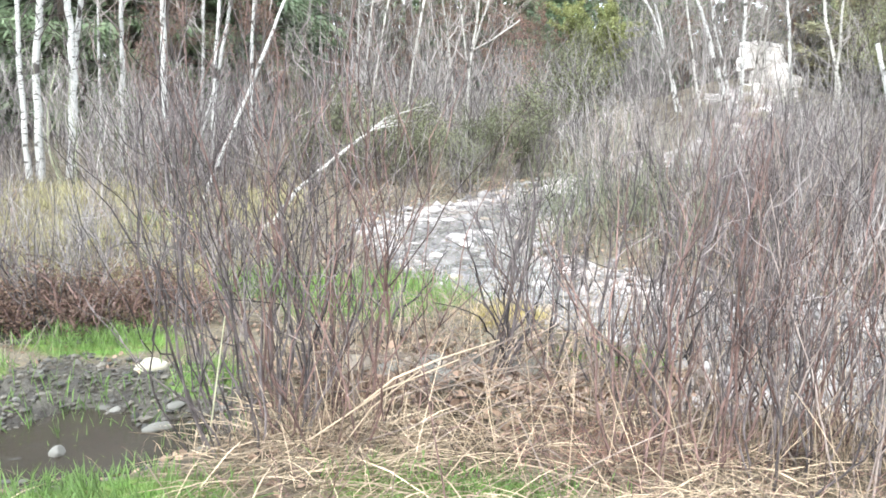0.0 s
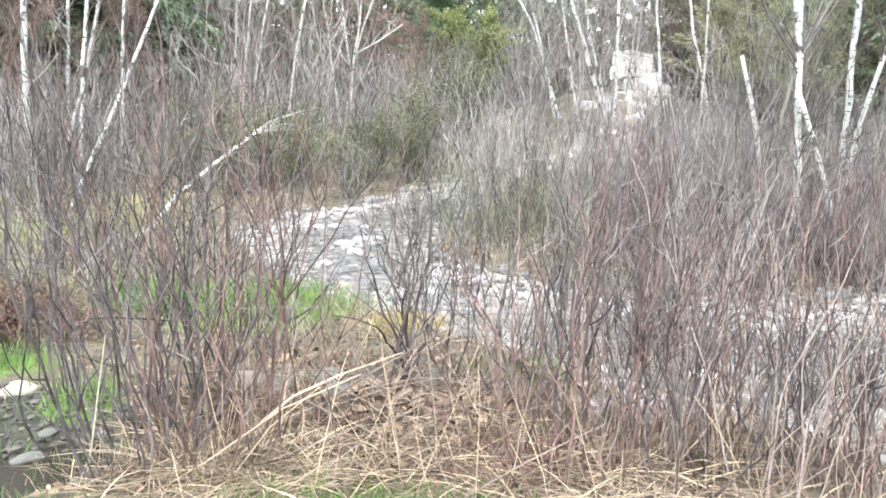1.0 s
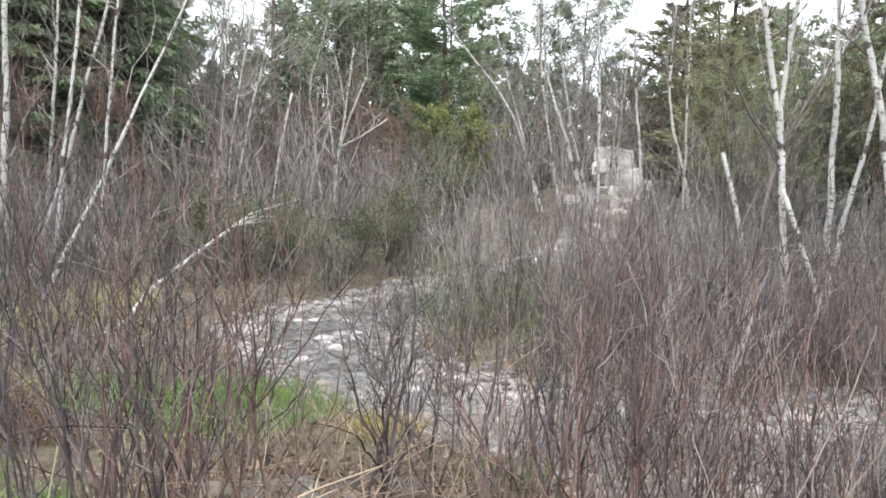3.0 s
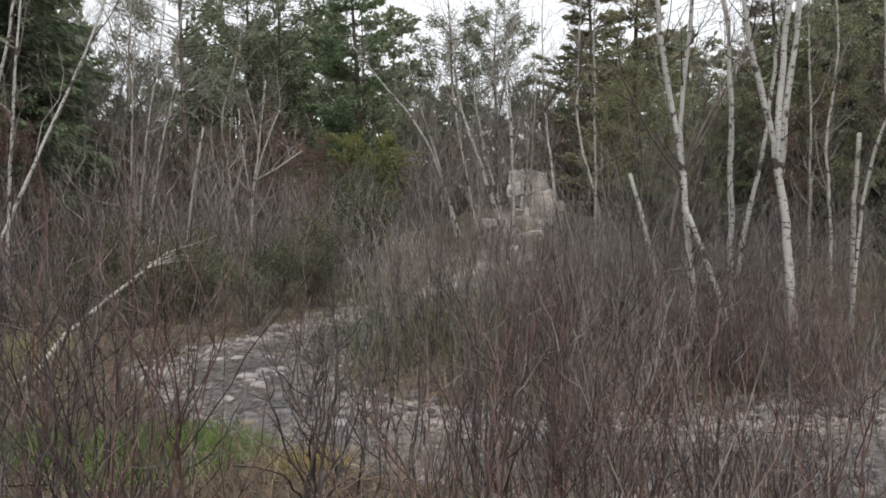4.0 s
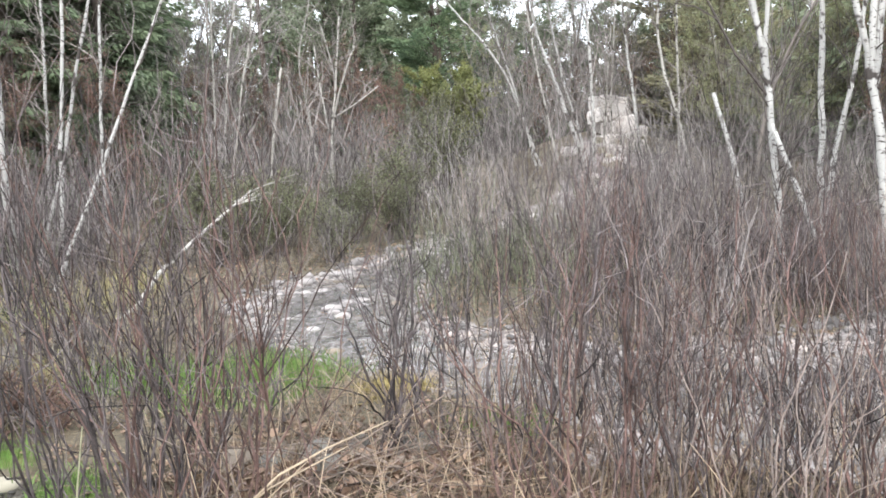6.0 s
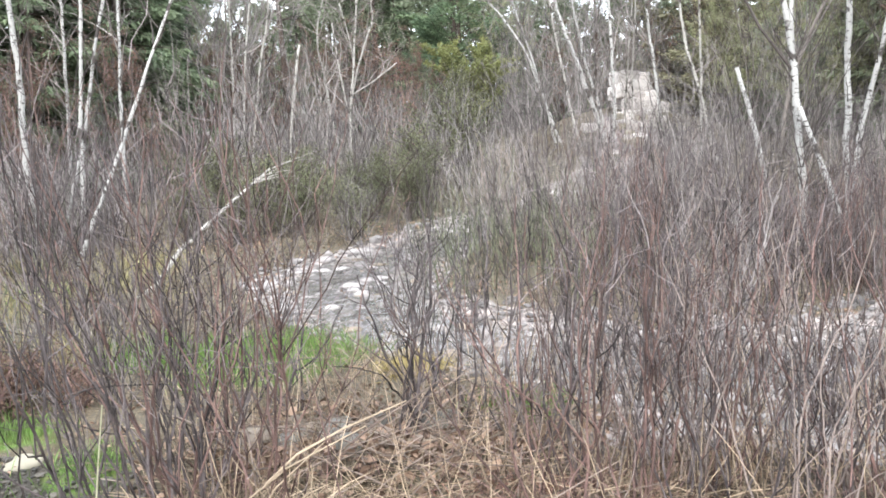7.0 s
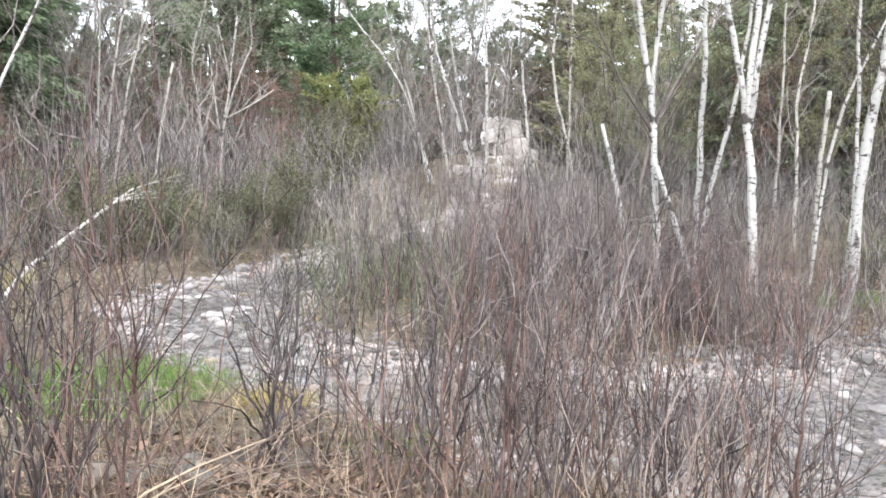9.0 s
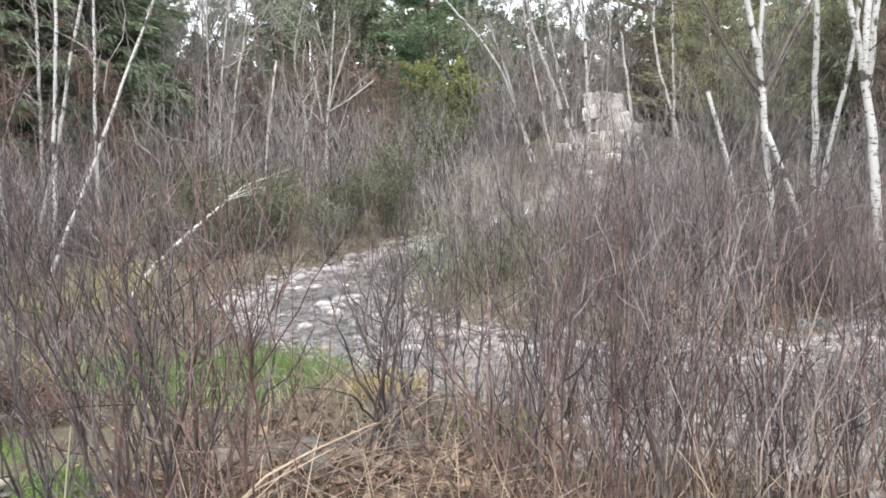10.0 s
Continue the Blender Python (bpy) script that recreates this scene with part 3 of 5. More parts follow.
def boulder(x, y, z, sx, sy, sz, seed, mat, label, turn=0.0, block=False, group="", name="boulder"):
    """A weathered rock: a ball cut by a few planes, then worn."""
    rng = np.random.default_rng(seed)
    bm = bmesh.new()
    if block:
        bmesh.ops.create_cube(bm, size=1.6)
        bmesh.ops.subdivide_edges(bm, edges=bm.edges[:], cuts=6, use_grid_fill=True)
    else:
        bmesh.ops.create_icosphere(bm, subdivisions=3, radius=1.0)
    cuts = [(v / np.linalg.norm(v), rng.uniform(0.62, 0.9) + 0.1 * block) for v in rng.normal(0, 1, (3 if block else 9, 3))]
    if block:
        cuts += [(np.array(w) + rng.normal(0, 0.08, 3), rng.uniform(0.62, 0.7)) for w in ((1, 0, 0), (-1, 0, 0), (0, 1, 0), (0, -1, 0), (0, 0, 1), (0, 0, -1))]
    for v in bm.verts:
        p = np.array(v.co)
        for nrm, dist in cuts:
            over = p @ nrm - dist
            if over > 0:
                p = p - nrm * over * 0.92
        p = p * (1 + 0.05 * noise.noise(Vector(p) * 2.3 + Vector((seed, 0, 0))) + 0.02 * noise.noise(Vector(p) * 7))
        if block:
            p = p + 0.06 * np.array(noise.noise_vector(Vector(p) * 1.6 + Vector((0, seed, 0)))) + 0.03 * np.array(noise.noise_vector(Vector(p) * 5))
        v.co = (p[0] * sx, p[1] * sy, p[2] * sz)
    me = bpy.data.meshes.new(name)
    bm.to_mesh(me)
    bm.free()
    me.polygons.foreach_set("use_smooth", [not block] * len(me.polygons))
    me.materials.append(mat)
    ob = new(name, me)
    ob.matrix_basis = pose(x, y, z, rng.normal(0, 5) * block, rng.normal(0, 5) * block, turn)
    return tagged(ob, label, "rock", group)

# ---- birches on the far bank ----
PALE = "slender birch with white peeling bark and dark marks"
birch(6.90, 7.60, 0.094, [(0.00, 0.02), (0.12, 1.88), (0.19, 3.16), (0.25, 3.88), (0.53, 8.15)], "bright white birch with a leaning bare lower trunk", crown=18)
birch(8.14, 8.90, 0.045, [(0.00, 0.10), (-0.02, 1.89), (-0.11, 4.27), (-0.19, 7.23)], "thin straight pole of pale birch", crown=12)
birch(7.82, 9.20, 0.037, [(0.00, 0.10), (0.08, 1.97), (0.31, 2.91), (0.69, 3.82)], "thin birch bent aside across its neighbours", crown=5)
birch(9.14, 10.70, 0.053, [(0.00, 0.18), (0.01, 2.93)], "dead birch stub with a snapped top", GREY_BIRCH, broken=True)
birch(9.57, 11.65, 0.046, [(0.00, 0.22), (-0.13, 2.93), (0.08, 4.40), (0.01, 4.95), (-0.23, 7.36)], "thin crooked grey birch", GREY_BIRCH, crown=14)
birch(9.28, 11.89, 0.041, [(0.00, 0.22), (0.01, 3.60), (-0.01, 4.99), (-0.03, 7.36)], "thin straight grey birch", GREY_BIRCH, crown=14)
birch(6.38, 8.44, 0.079, [(0.00, 0.03), (-0.17, 1.90), (-0.24, 2.97), (-0.17, 4.08), (0.04, 8.16)], "birch dividing into three white stems",
      forks=((0.058, [(-0.17, 1.90), (-0.27, 2.71), (-0.46, 3.52), (-0.58, 4.13), (-1.23, 8.17)]), (0.055, [(-0.19, 2.2), (-0.14, 3.25), (-0.04, 4.10), (0.34, 8.17)])), crown=14)
birch(6.63, 10.11, 0.053, [(0.00, 0.10), (0.18, 1.75), (0.37, 2.37), (0.45, 3.05), (0.71, 6.23)], "grey-white birch leaning over at its foot", crown=10)
birch(6.95, 10.50, 0.073, [(0.00, 0.12), (-0.10, 2.72), (-0.18, 4.56), (-0.29, 8.25)], PALE, crown=16)
forked = birch(5.49, 9.06, 0.068, [(0.00, 0.03), (-0.13, 1.42), (-0.21, 2.25)], "white birch forked above head height with a dark side branch",
      forks=((0.054, [(-0.20, 2.12), (-0.34, 2.95), (-0.53, 4.12), (-1.05, 8.16)]), (0.047, [(-0.20, 2.12), (-0.22, 3.01), (-0.15, 4.16), (0.05, 8.16)])), crown=14)
t = Tubes()
t.add([(-0.2, 0.1, 2.15), (-0.52, 0.25, 2.65), (-0.85, 0.42, 3.42), (-0.9, 0.45, 3.9)], [0.020, 0.017, 0.012, 0.006], 6)
t.add([(-0.7, 0.33, 3.05), (-0.95, 0.36, 3.2), (-1.2, 0.4, 3.25)], [0.012, 0.009, 0.006], 5)
part("side_branch", t.mesh("side_branch"), BRANCH, forked, "dark side branch")
birch(5.80, 8.62, 0.046, [(0.00, 0.02), (-0.39, 1.09), (-0.64, 1.84)], "short broken birch leaning against its neighbour", broken=True)
birch(6.84, 12.33, 0.057, [(0.00, 0.18), (-0.29, 1.56), (-0.52, 2.38)], "leaning birch snag with a snapped top", broken=True)
# ---- birches round the far rocks ----
FAR_LABEL = "slim pale birch growing by the far rocks"
birch(8.37, 17.18, 0.065, [(0.00, 0.40), (-0.50, 2.49), (-0.80, 3.63), (-0.76, 5.40), (-0.73, 6.54)], FAR_LABEL, GREY_BIRCH)
birch(8.87, 19.16, 0.057, [(0.00, 0.48), (-0.06, 5.20), (-0.08, 7.63)], FAR_LABEL, GREY_BIRCH)
birch(9.03, 21.82, 0.080, [(0.00, 0.6), (-0.30, 3.28), (-0.42, 4.86), (-0.45, 6.42), (-0.46, 7.75)], FAR_LABEL)
birch(8.22, 22.68, 0.049, [(0.00, 0.6), (0.28, 4.29), (0.36, 6.05)], FAR_LABEL, GREY_BIRCH)
birch(8.39, 22.61, 0.041, [(0.00, 0.6), (0.25, 4.93), (0.29, 5.77)], FAR_LABEL, GREY_BIRCH)
birch(7.66, 21.82, 0.087, [(0.00, 0.58), (-0.07, 3.11), (-0.20, 6.19), (-0.25, 7.73)], FAR_LABEL)
birch(7.22, 20.91, 0.098, [(0.00, 0.52), (-0.79, 2.92), (-1.30, 4.41), (-1.51, 6.03), (-1.67, 7.68)], "pale birch leaning steeply beside the far rocks")
birch(7.53, 21.34, 0.062, [(0.00, 0.55), (-0.73, 3.09), (-1.02, 4.76), (-1.29, 6.70)], "pale birch leaning steeply beside the far rocks")
birch(6.57, 21.13, 0.060, [(0.00, 0.52), (-0.48, 2.77), (-0.76, 4.55), (-1.02, 6.68)], FAR_LABEL, GREY_BIRCH)
birch(6.42, 22.23, 0.063, [(0.00, 0.56), (-0.96, 3.44), (-1.64, 4.53), (-2.10, 5.00), (-3.07, 6.23)], "pale birch bowed over with drooping branches", crown=24)
birch(6.26, 22.27, 0.055, [(0.00, 0.56), (-0.71, 3.60), (-1.16, 4.84), (-1.56, 6.23)], "pale birch bowed over with drooping branches", crown=24)

# ---- thin trees before the spruces ----
THIN = "thin bare tree with grey bark before the conifers"
birch(0.37, 22.15, 0.052, [(0.00, 0.50), (-0.32, 3.08), (-0.49, 3.93), (-0.15, 5.22), (0.16, 6.68)], "thin crooked tree with grey bark", GREY_BIRCH, crown=18)
birch(-0.96, 19.13, 0.046, [(0.00, 0.40), (0.28, 2.42), (0.50, 3.58)], "thin leaning dead pole", GREY_BIRCH, broken=True)
birch(-1.83, 20.08, 0.052, [(0.00, 0.44), (0.44, 3.34), (0.72, 4.36), (0.84, 5.50), (0.93, 6.59)], THIN, GREY_BIRCH)
birch(-2.00, 20.06, 0.045, [(0.00, 0.44), (0.31, 3.71), (0.56, 5.22), (0.75, 6.59)], THIN, GREY_BIRCH)
birch(-2.29, 21.04, 0.046, [(0.00, 0.49), (0.25, 5.10), (0.31, 6.64)], THIN, GREY_BIRCH)
birch(-0.01, 18.16, 0.045, [(0.45, 0.35), (0.56, 2.39), (0.70, 3.34), (0.84, 4.50)], "dead forked tree with a long side limb", GREY_BIRCH,
      forks=((0.024, [(0.56, 2.39), (1.01, 2.63), (1.60, 3.05)]), (0.03, [(0.55, 2.2), (0.78, 3.1), (1.12, 3.9)]), (0.026, [(0.52, 1.9), (0.36, 2.9), (0.28, 3.9)]),
             (0.02, [(0.70, 3.0), (0.62, 3.6), (0.45, 4.3)])), crown=6)

# ---- birches over the muddy hollow ----
birch(-4.07, 12.17, 0.077, [(0.00, 0.12), (0.06, 2.47), (0.07, 3.94), (0.10, 8.26)], PALE)
birch(-4.80, 16.66, 0.058, [(0.00, 0.32), (0.11, 3.49), (0.19, 4.82), (0.36, 8.47)], PALE)
birch(-3.33, 11.88, 0.049, [(0.00, 0.1), (0.06, 1.53), (0.18, 2.86), (0.31, 3.97), (0.74, 8.24)], PALE)
birch(-3.74, 11.76, 0.045, [(0.00, 0.1), (0.53, 1.76), (0.77, 2.88), (1.02, 4.00), (1.77, 8.24)], "thin white birch curving aside from its foot")
birch(-3.70, 15.92, 0.055, [(0.00, 0.28), (0.11, 3.26), (0.25, 4.75), (0.54, 8.42)], PALE)
birch(-3.24, 10.87, 0.041, [(0.00, 0.08), (0.58, 1.36), (0.99, 2.34), (1.60, 3.71), (2.21, 5.40)], "thin white birch leaning far over", crown=6)
birch(-5.74, 11.67, 0.085, [(0.00, 0.13), (0.10, 1.89), (0.18, 2.80), (0.60, 8.27)], PALE)
birch(-5.85, 11.60, 0.062, [(0.00, 0.13), (0.05, 2.05), (0.08, 2.79), (0.28, 8.27)], PALE)
birch(-5.59, 12.29, 0.092, [(0.00, 0.15), (0.16, 1.91), (0.15, 2.86), (0.13, 8.29)], PALE)
birch(-5.64, 12.48, 0.075, [(0.00, 0.16), (0.21, 1.91), (0.36, 2.89), (1.01, 8.30)], PALE)
birch(-5.30, 13.50, 0.064, [(0.00, 0.20), (0.19, 2.97), (0.48, 8.34)], PALE)
birch(-6.52, 15.70, 0.041, [(0.00, 0.3), (0.17, 3.16), (0.37, 7.45)], PALE)

# ---- fallen birch and dead wood ----
rng = np.random.default_rng(7)
log = new("fallen_birch")
log.location = (-1.92, 9.14, 0.0)
t = Tubes()
lp = np.array([(-0.35, -0.15, 0.02), (0.0, 0.1, 0.2), (0.22, 0.35, 0.52), (0.63, 0.8, 0.87), (1.2, 1.4, 1.32)])
t.add(lp, [0.026, 0.026, 0.026, 0.022, 0.012], 9)
log_trunk = part("trunk", t.mesh("trunk"), GREY_BIRCH, log, smooth=True)
t = Tubes()
for _ in range(9):
    d = np.array([0.75, 0.35, 0.33]) + rng.normal(0, 0.12, 3)
    t.add(grow(rng, lp[-1] + rng.normal(0, 0.02, 3) - np.array([0.3, 0.3, 0.22]) * rng.uniform(0, 1), d, rng.uniform(0.3, 0.7), 0.07, -0.02, 5), np.linspace(0.006, 0.002, 6), 4)
part("broken_top", t.mesh("broken_top"), GREY_BIRCH, log_trunk, "splayed pale splinters")["kind"] = "stuff"
tagged(log, "fallen white birch propped up, with a splayed broken top", "fallen tree")

# ---- conifers and far trees ----
main_pine = conifer_model("spruce_tree", 11, 11.2, 6.4, "layered", GREEN_NEEDLE, whorl=2.1, fine=1.1, broad=0.24)
tagged(main_pine, "tall green conifer with layered upturned boughs", "conifer tree", "conifers")
spruces = [conifer_model("spruce_tree", 12, 10.5, 4.8, "dense", fine=0.8, broad=0.28, whorl=2.4), conifer_model("spruce_tree", 13, 12.5, 5.4, "dense", fine=0.7, broad=0.28, whorl=2.2)]
pines = [conifer_model("pine_tree", 21, 11.0, 4.4, "pine", PINE_NEEDLE, first=0.35, whorl=1.7, fine=0.6, broad=0.24), conifer_model("pine_tree", 22, 12.0, 4.8, "pine", PINE_NEEDLE, first=0.42, whorl=1.7, fine=0.6, broad=0.24)]
hemlocks = [conifer_model("hemlock_tree", 23, 10.5, 5.6, "layered", BROWN_NEEDLE, fine=0.75, broad=0.28, whorl=2.0), conifer_model("hemlock_tree", 24, 9.5, 6.0, "dense", PINE_NEEDLE, fine=0.7, broad=0.3, whorl=2.0)]
far_trees = [conifer_model("far_conifer", 14, 10.0, 6.5, "dense", NEEDLE, fine=0.14, broad=0.42, whorl=1.5, size=2.0),
             conifer_model("far_conifer", 15, 10.0, 6.5, "pine", PINE_NEEDLE, fine=0.3, broad=0.4, first=0.25, whorl=1.6, size=1.7)]
tagged(far_trees[0], "dark green conifer in the far tree line", "conifer tree", "far conifers")
tagged(far_trees[1], "dull green open-crowned pine in the far tree line", "pine tree", "far conifers")
bares = [bare_tree_model("bare_tree", 31, 9.0, 0.05, GREY_TRUNK), bare_tree_model("bare_tree", 32, 7.5, 0.045, GREY_TRUNK), bare_tree_model("bare_tree", 33, 10.0, 0.06, GREY_TRUNK)]
for ob in spruces:
    tagged(ob, "dense dark green spruce at the clearing's edge", "spruce tree", "conifers")
for ob in hemlocks:
    tagged(ob, "broad conifer with dull olive needles behind the birches", "conifer tree", "conifers")
for ob in pines:
    tagged(ob, "tall pine with open dull green needle clumps", "pine tree", "conifers")
for ob in bares:
    tagged(ob, "leafless slender hardwood tree", "bare tree", "bare trees")
used = set()


def plant(model, x, y, turn=0.0, size=1.0, sink=0.0):
    """Sets the model itself first, and copies of it after that."""
    m = pose(x, y, z_at(x, y) - sink, 0, 0, turn) @ Matrix.Diagonal((size, size, size, 1))
    if model.name in used:
        ob = copy_thing(model, pose(0, 0, 0))
    else:
        used.add(model.name)
        ob = model
    ob.matrix_basis = m
    return ob


def ring(yaw, d):
    return d * math.sin(radians(-yaw)), d * math.cos(radians(-yaw))


plant(main_pine, 5.2, 32.5, 20, 1.0)
for yaw, d, k, size in ((11.6, 25, 0, 0.9), (12.4, 21, 1, 0.9), (15, 22, 1, 0.95), (13.5, 28, 0, 1.05), (17.8, 19.5, 0, 0.95), (20.5, 22, 1, 0.9), (24, 19, 0, 1.0), (27.5, 22, 1, 1.0), (31, 20, 0, 1.0), (34.5, 23, 1, 1.0),
                        (-5.2, 35, 0, 0.62), (-12.3, 36, 0, 0.55), (1.6, 33, 1, 0.5), (5.8, 33, 0, 0.42), (-2.2, 37, 1, 0.55), (-15, 38, 0, 0.5)):
    plant(spruces[k], *ring(yaw, d), yaw * 53, size)
for yaw, d, k in ((2.4, 31, 1), (-1.6, 35, 1), (-3.6, 34, 0), (-15.5, 42, 0), (-18.5, 44, 1)):
    plant(pines[k], *ring(yaw, d), yaw * 37, 0.9)
for yaw, d, k, size in ((-24.6, 31, 0, 1.0), (-27.6, 28, 0, 0.95), (-29.6, 33, 1, 0.8), (-31.6, 35, 1, 0.75), (-34.2, 34, 1, 0.72), (-36.2, 27, 0, 0.9), (-38.8, 24, 1, 1.0), (-41.5, 27, 0, 1.1), (-44.0, 23, 1, 1.0),
                        (-47, 25, 0, 1.1), (-50.5, 23, 1, 1.0), (-54, 26, 0, 1.1), (-58, 24, 1, 1.0), (-26.2, 36, 1, 0.7), (-22.6, 38, 1, 0.55), (-33, 27, 1, 0.42), (-29.3, 25, 1, 0.4)):
    plant(hemlocks[k], *ring(yaw, d), yaw * 61, size)
rng = np.random.default_rng(3)
for yaw in np.arange(-62, 44, 2.6):
    low = 0.72 if 2.0 < yaw < 9.5 or -16 < yaw < -10 else 0.6 if -26 < yaw <= -16 or abs(yaw + 34) < 2.6 else 1.0
    plant(far_trees[1], *ring(yaw + rng.normal(0, 0.8), rng.uniform(44, 56)), rng.uniform(0, 360), low * rng.uniform(0.85, 1.1))
    plant(far_trees[0], *ring(yaw + 1.2, rng.uniform(58, 70)), rng.uniform(0, 360), low * rng.uniform(1.0, 1.2))
    plant(far_trees[0], *ring(yaw + 0.5, rng.uniform(40, 48)), rng.uniform(0, 360), rng.uniform(0.42, 0.6))
for yaw, d, k in ((3.9, 27, 0), (5.0, 25, 1), (6.1, 28, 2), (7.2, 24, 0), (8.4, 27, 1), (9.5, 29, 2), (-11.8, 30, 1), (-17, 30, 0), (-19.5, 33, 2), (-21.8, 30, 1)):
    plant(bares[k], *ring(yaw, d), yaw * 91, 0.95)
for _ in range(75):
    yaw, d = rng.uniform(-52, 34), rng.uniform(17, 42)
    if -24 < yaw < 11 and d < 34:
        continue
    if yaw < -25 and rng.uniform() < 0.6 or d < 22 and yaw > 5:
        continue
    plant(bares[rng.integers(0, 3)], *ring(yaw, d), rng.uniform(0, 360), rng.uniform(0.6, 1.0))

# ---- the pale rock heap ----
rng = np.random.default_rng(36)
for row, (z, y, lo, hi, n) in enumerate(((2.68, 23.75, 8.36, 9.42, 3), (2.40, 23.72, 8.34, 9.46, 3), (2.10, 23.65, 8.4, 9.5, 4), (1.82, 23.4, 8.5, 9.6, 4), (1.58, 23.0, 8.3, 9.6, 4), (1.3, 22.5, 8.0, 9.3, 4))):
    for i in range(n):
        w = (hi - lo) / n * rng.uniform(0.85, 1.15)
        boulder(lo + (hi - lo) * (i + 0.5) / n, y + rng.normal(0, 0.13), z + rng.normal(0, 0.05), w * 1.0, 0.42, rng.uniform(0.28, 0.38), 50 + 7 * row + i, WHITE_STONE,
                "blocky pale granite boulder in a heap by the birches", rng.uniform(-40, 40), True, group="rock heap")
rng = np.random.default_rng(37)
for i in range(70):
    k = 9 + 3 * (i / 70) * 0.999
    c = STREAM[int(k)] * (1 - k % 1) + STREAM[int(k) + 1] * (k % 1)
    r = rng.uniform(0.1, 0.3) * (0.6 + 0.4 * (i / 70))
    x, y = c + rng.normal(0, 0.45 + 0.3 * (i / 70), 2)
    boulder(float(x), float(y), z_at(x, y) + r * 0.25, r * rng.uniform(0.9, 1.5), r, r * rng.uniform(0.6, 0.95), 500 + i, (WHITE_STONE, STONE, CREAM_STONE)[i % 3],
            "pale boulder in the rocky run below the heap", rng.uniform(0, 360), True, group="rocky run")

# ---- shrubs ----
tall = [shrub_model("shrub", 100 + i, 28, 2.15, 0.54, 0.36, 0.0072, 2.6, 2.5, (STEM, RED_STEM, STEM)[i], open_at=(0.35, 0.8), low=4, bend=0.15) for i in range(3)]
upright = [shrub_model("shrub", 110 + i, 11, 1.95, 0.34, 0.32, 0.0092, 2.0, 1.7, (RED_STEM, STEM, RED_STEM, STEM)[i], open_at=(0.35, 0.8), low=5, bend=0.15) for i in range(4)]
small = [shrub_model("shrub", 120 + i, 6, 1.55, 0.65, 0.12, 0.0128, 3.2, 2.4, (STEM, STEM)[i]) for i in range(2)]
wispy = [shrub_model("shrub", 140 + i, 13, 1.9, 0.55, 0.3, 0.0085, 3.4, 3.4, (HAZED_FAR_TWIG, STEM)[i], twig_mat=(HAZED_FAR_TWIG, TWIG)[i], joined=True) for i in range(2)]
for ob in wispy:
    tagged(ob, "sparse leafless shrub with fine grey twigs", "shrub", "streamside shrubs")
back = [shrub_model("shrub", 130 + i, 22, 2.1, 0.45, 0.60, 0.011, 2.4, 1.5, (STEM, OLIVE_STEM, HAZED_FAR_TWIG)[i], twig_mat=(TWIG, HAZED_FAR_TWIG, HAZED_FAR_TWIG)[i], sides=3, joined=True) for i in range(3)]
for ob in tall:
    tagged(ob, "leafless many-stemmed shrub with grey-brown spreading stems", "shrub", "streamside shrubs")
for ob in upright:
    tagged(ob, "leafless thicket shrub with upright reddish-brown stems", "shrub", "streamside shrubs")
for ob in small:
    tagged(ob, "small bare shrub with dark forking stems", "shrub", "streamside shrubs")
for ob in back:
    tagged(ob, "dense bare brown brush under the trees", "shrub", "woodland brush")
for x, y, k, s, a in ((-1.0, 3.9, 0, 0.95, 0), (-0.6, 4.0, 1, 1.0, 70), (-0.8, 4.35, 2, 0.95, 150)):
    plant(tall[k], x, y, a, s)
for x, y, k, s, a in ((0.55, 4.75, 0, 1.0, 10), (0.28, 4.6, 1, 0.8, 120), (0.85, 5.0, 1, 0.95, 220), (-0.3, 5.4, 0, 0.8, 300), (0.95, 4.4, 0, 0.8, 90)):
    plant(small[k], x, y, a, s)
rng = np.random.default_rng(17)
for _ in range(18):
    yaw, d = rng.uniform(-24, 2), rng.uniform(10.0, 14.5)
    x, y = ring(yaw, d)
    if float(stream_at(x, y)) > 1.0:
        plant(wispy[rng.integers(0, 2)], x, y, rng.uniform(0, 360), rng.uniform(0.4, 0.68))
for i in range(12):
    yaw, d = -16.5 - 8.5 * ((i * 0.618) % 1), 15.5 + 6.0 * ((i * 0.377) % 1)
    plant(wispy[i % 2], *ring(yaw, d), i * 83.0, 0.35 + 0.3 * ((i * 0.29) % 1))
grey = [shrub_model("shrub", 160 + i, 9, 1.35, 0.5, 0.3, 0.0085, 2.6, 1.8, OLIVE_STEM, twig_mat=OLIVE_STEM, joined=True) for i in range(2)]
for ob in grey:
    tagged(ob, "low grey-green shrub with fine twigs by the brook", "shrub", "streamside shrubs")
for i in range(15):
    yaw, d = -5.5 - 20.5 * ((i * 0.618) % 1), 7.2 + 6.3 * ((i * 0.377) % 1)
    x, y = ring(yaw, d)
    if float(stream_at(x, y)) > 0.55:
        plant((small + wispy + grey)[i % 6], x, y, i * 97.0, 0.72 + 0.35 * ((i * 0.29) % 1))
for i in range(6):
    yaw, d = -12.5 - 10.0 * ((i * 0.618) % 1), 13.5 + 6.5 * ((i * 0.377) % 1)
    plant((wispy + small)[i % 4], *ring(yaw, d), i * 41.0, 0.8 + 0.4 * ((i * 0.29) % 1))
for i in range(17):
    yaw, d = -5.5 - 0.8 * i, 8.0 + 3.2 * ((i * 0.618) % 1)
    if float(stream_at(*ring(yaw, d))) > 0.75:
        plant(grey[i % 2], *ring(yaw, d), i * 67.0, 0.65 + 0.35 * ((i * 0.37) % 1))
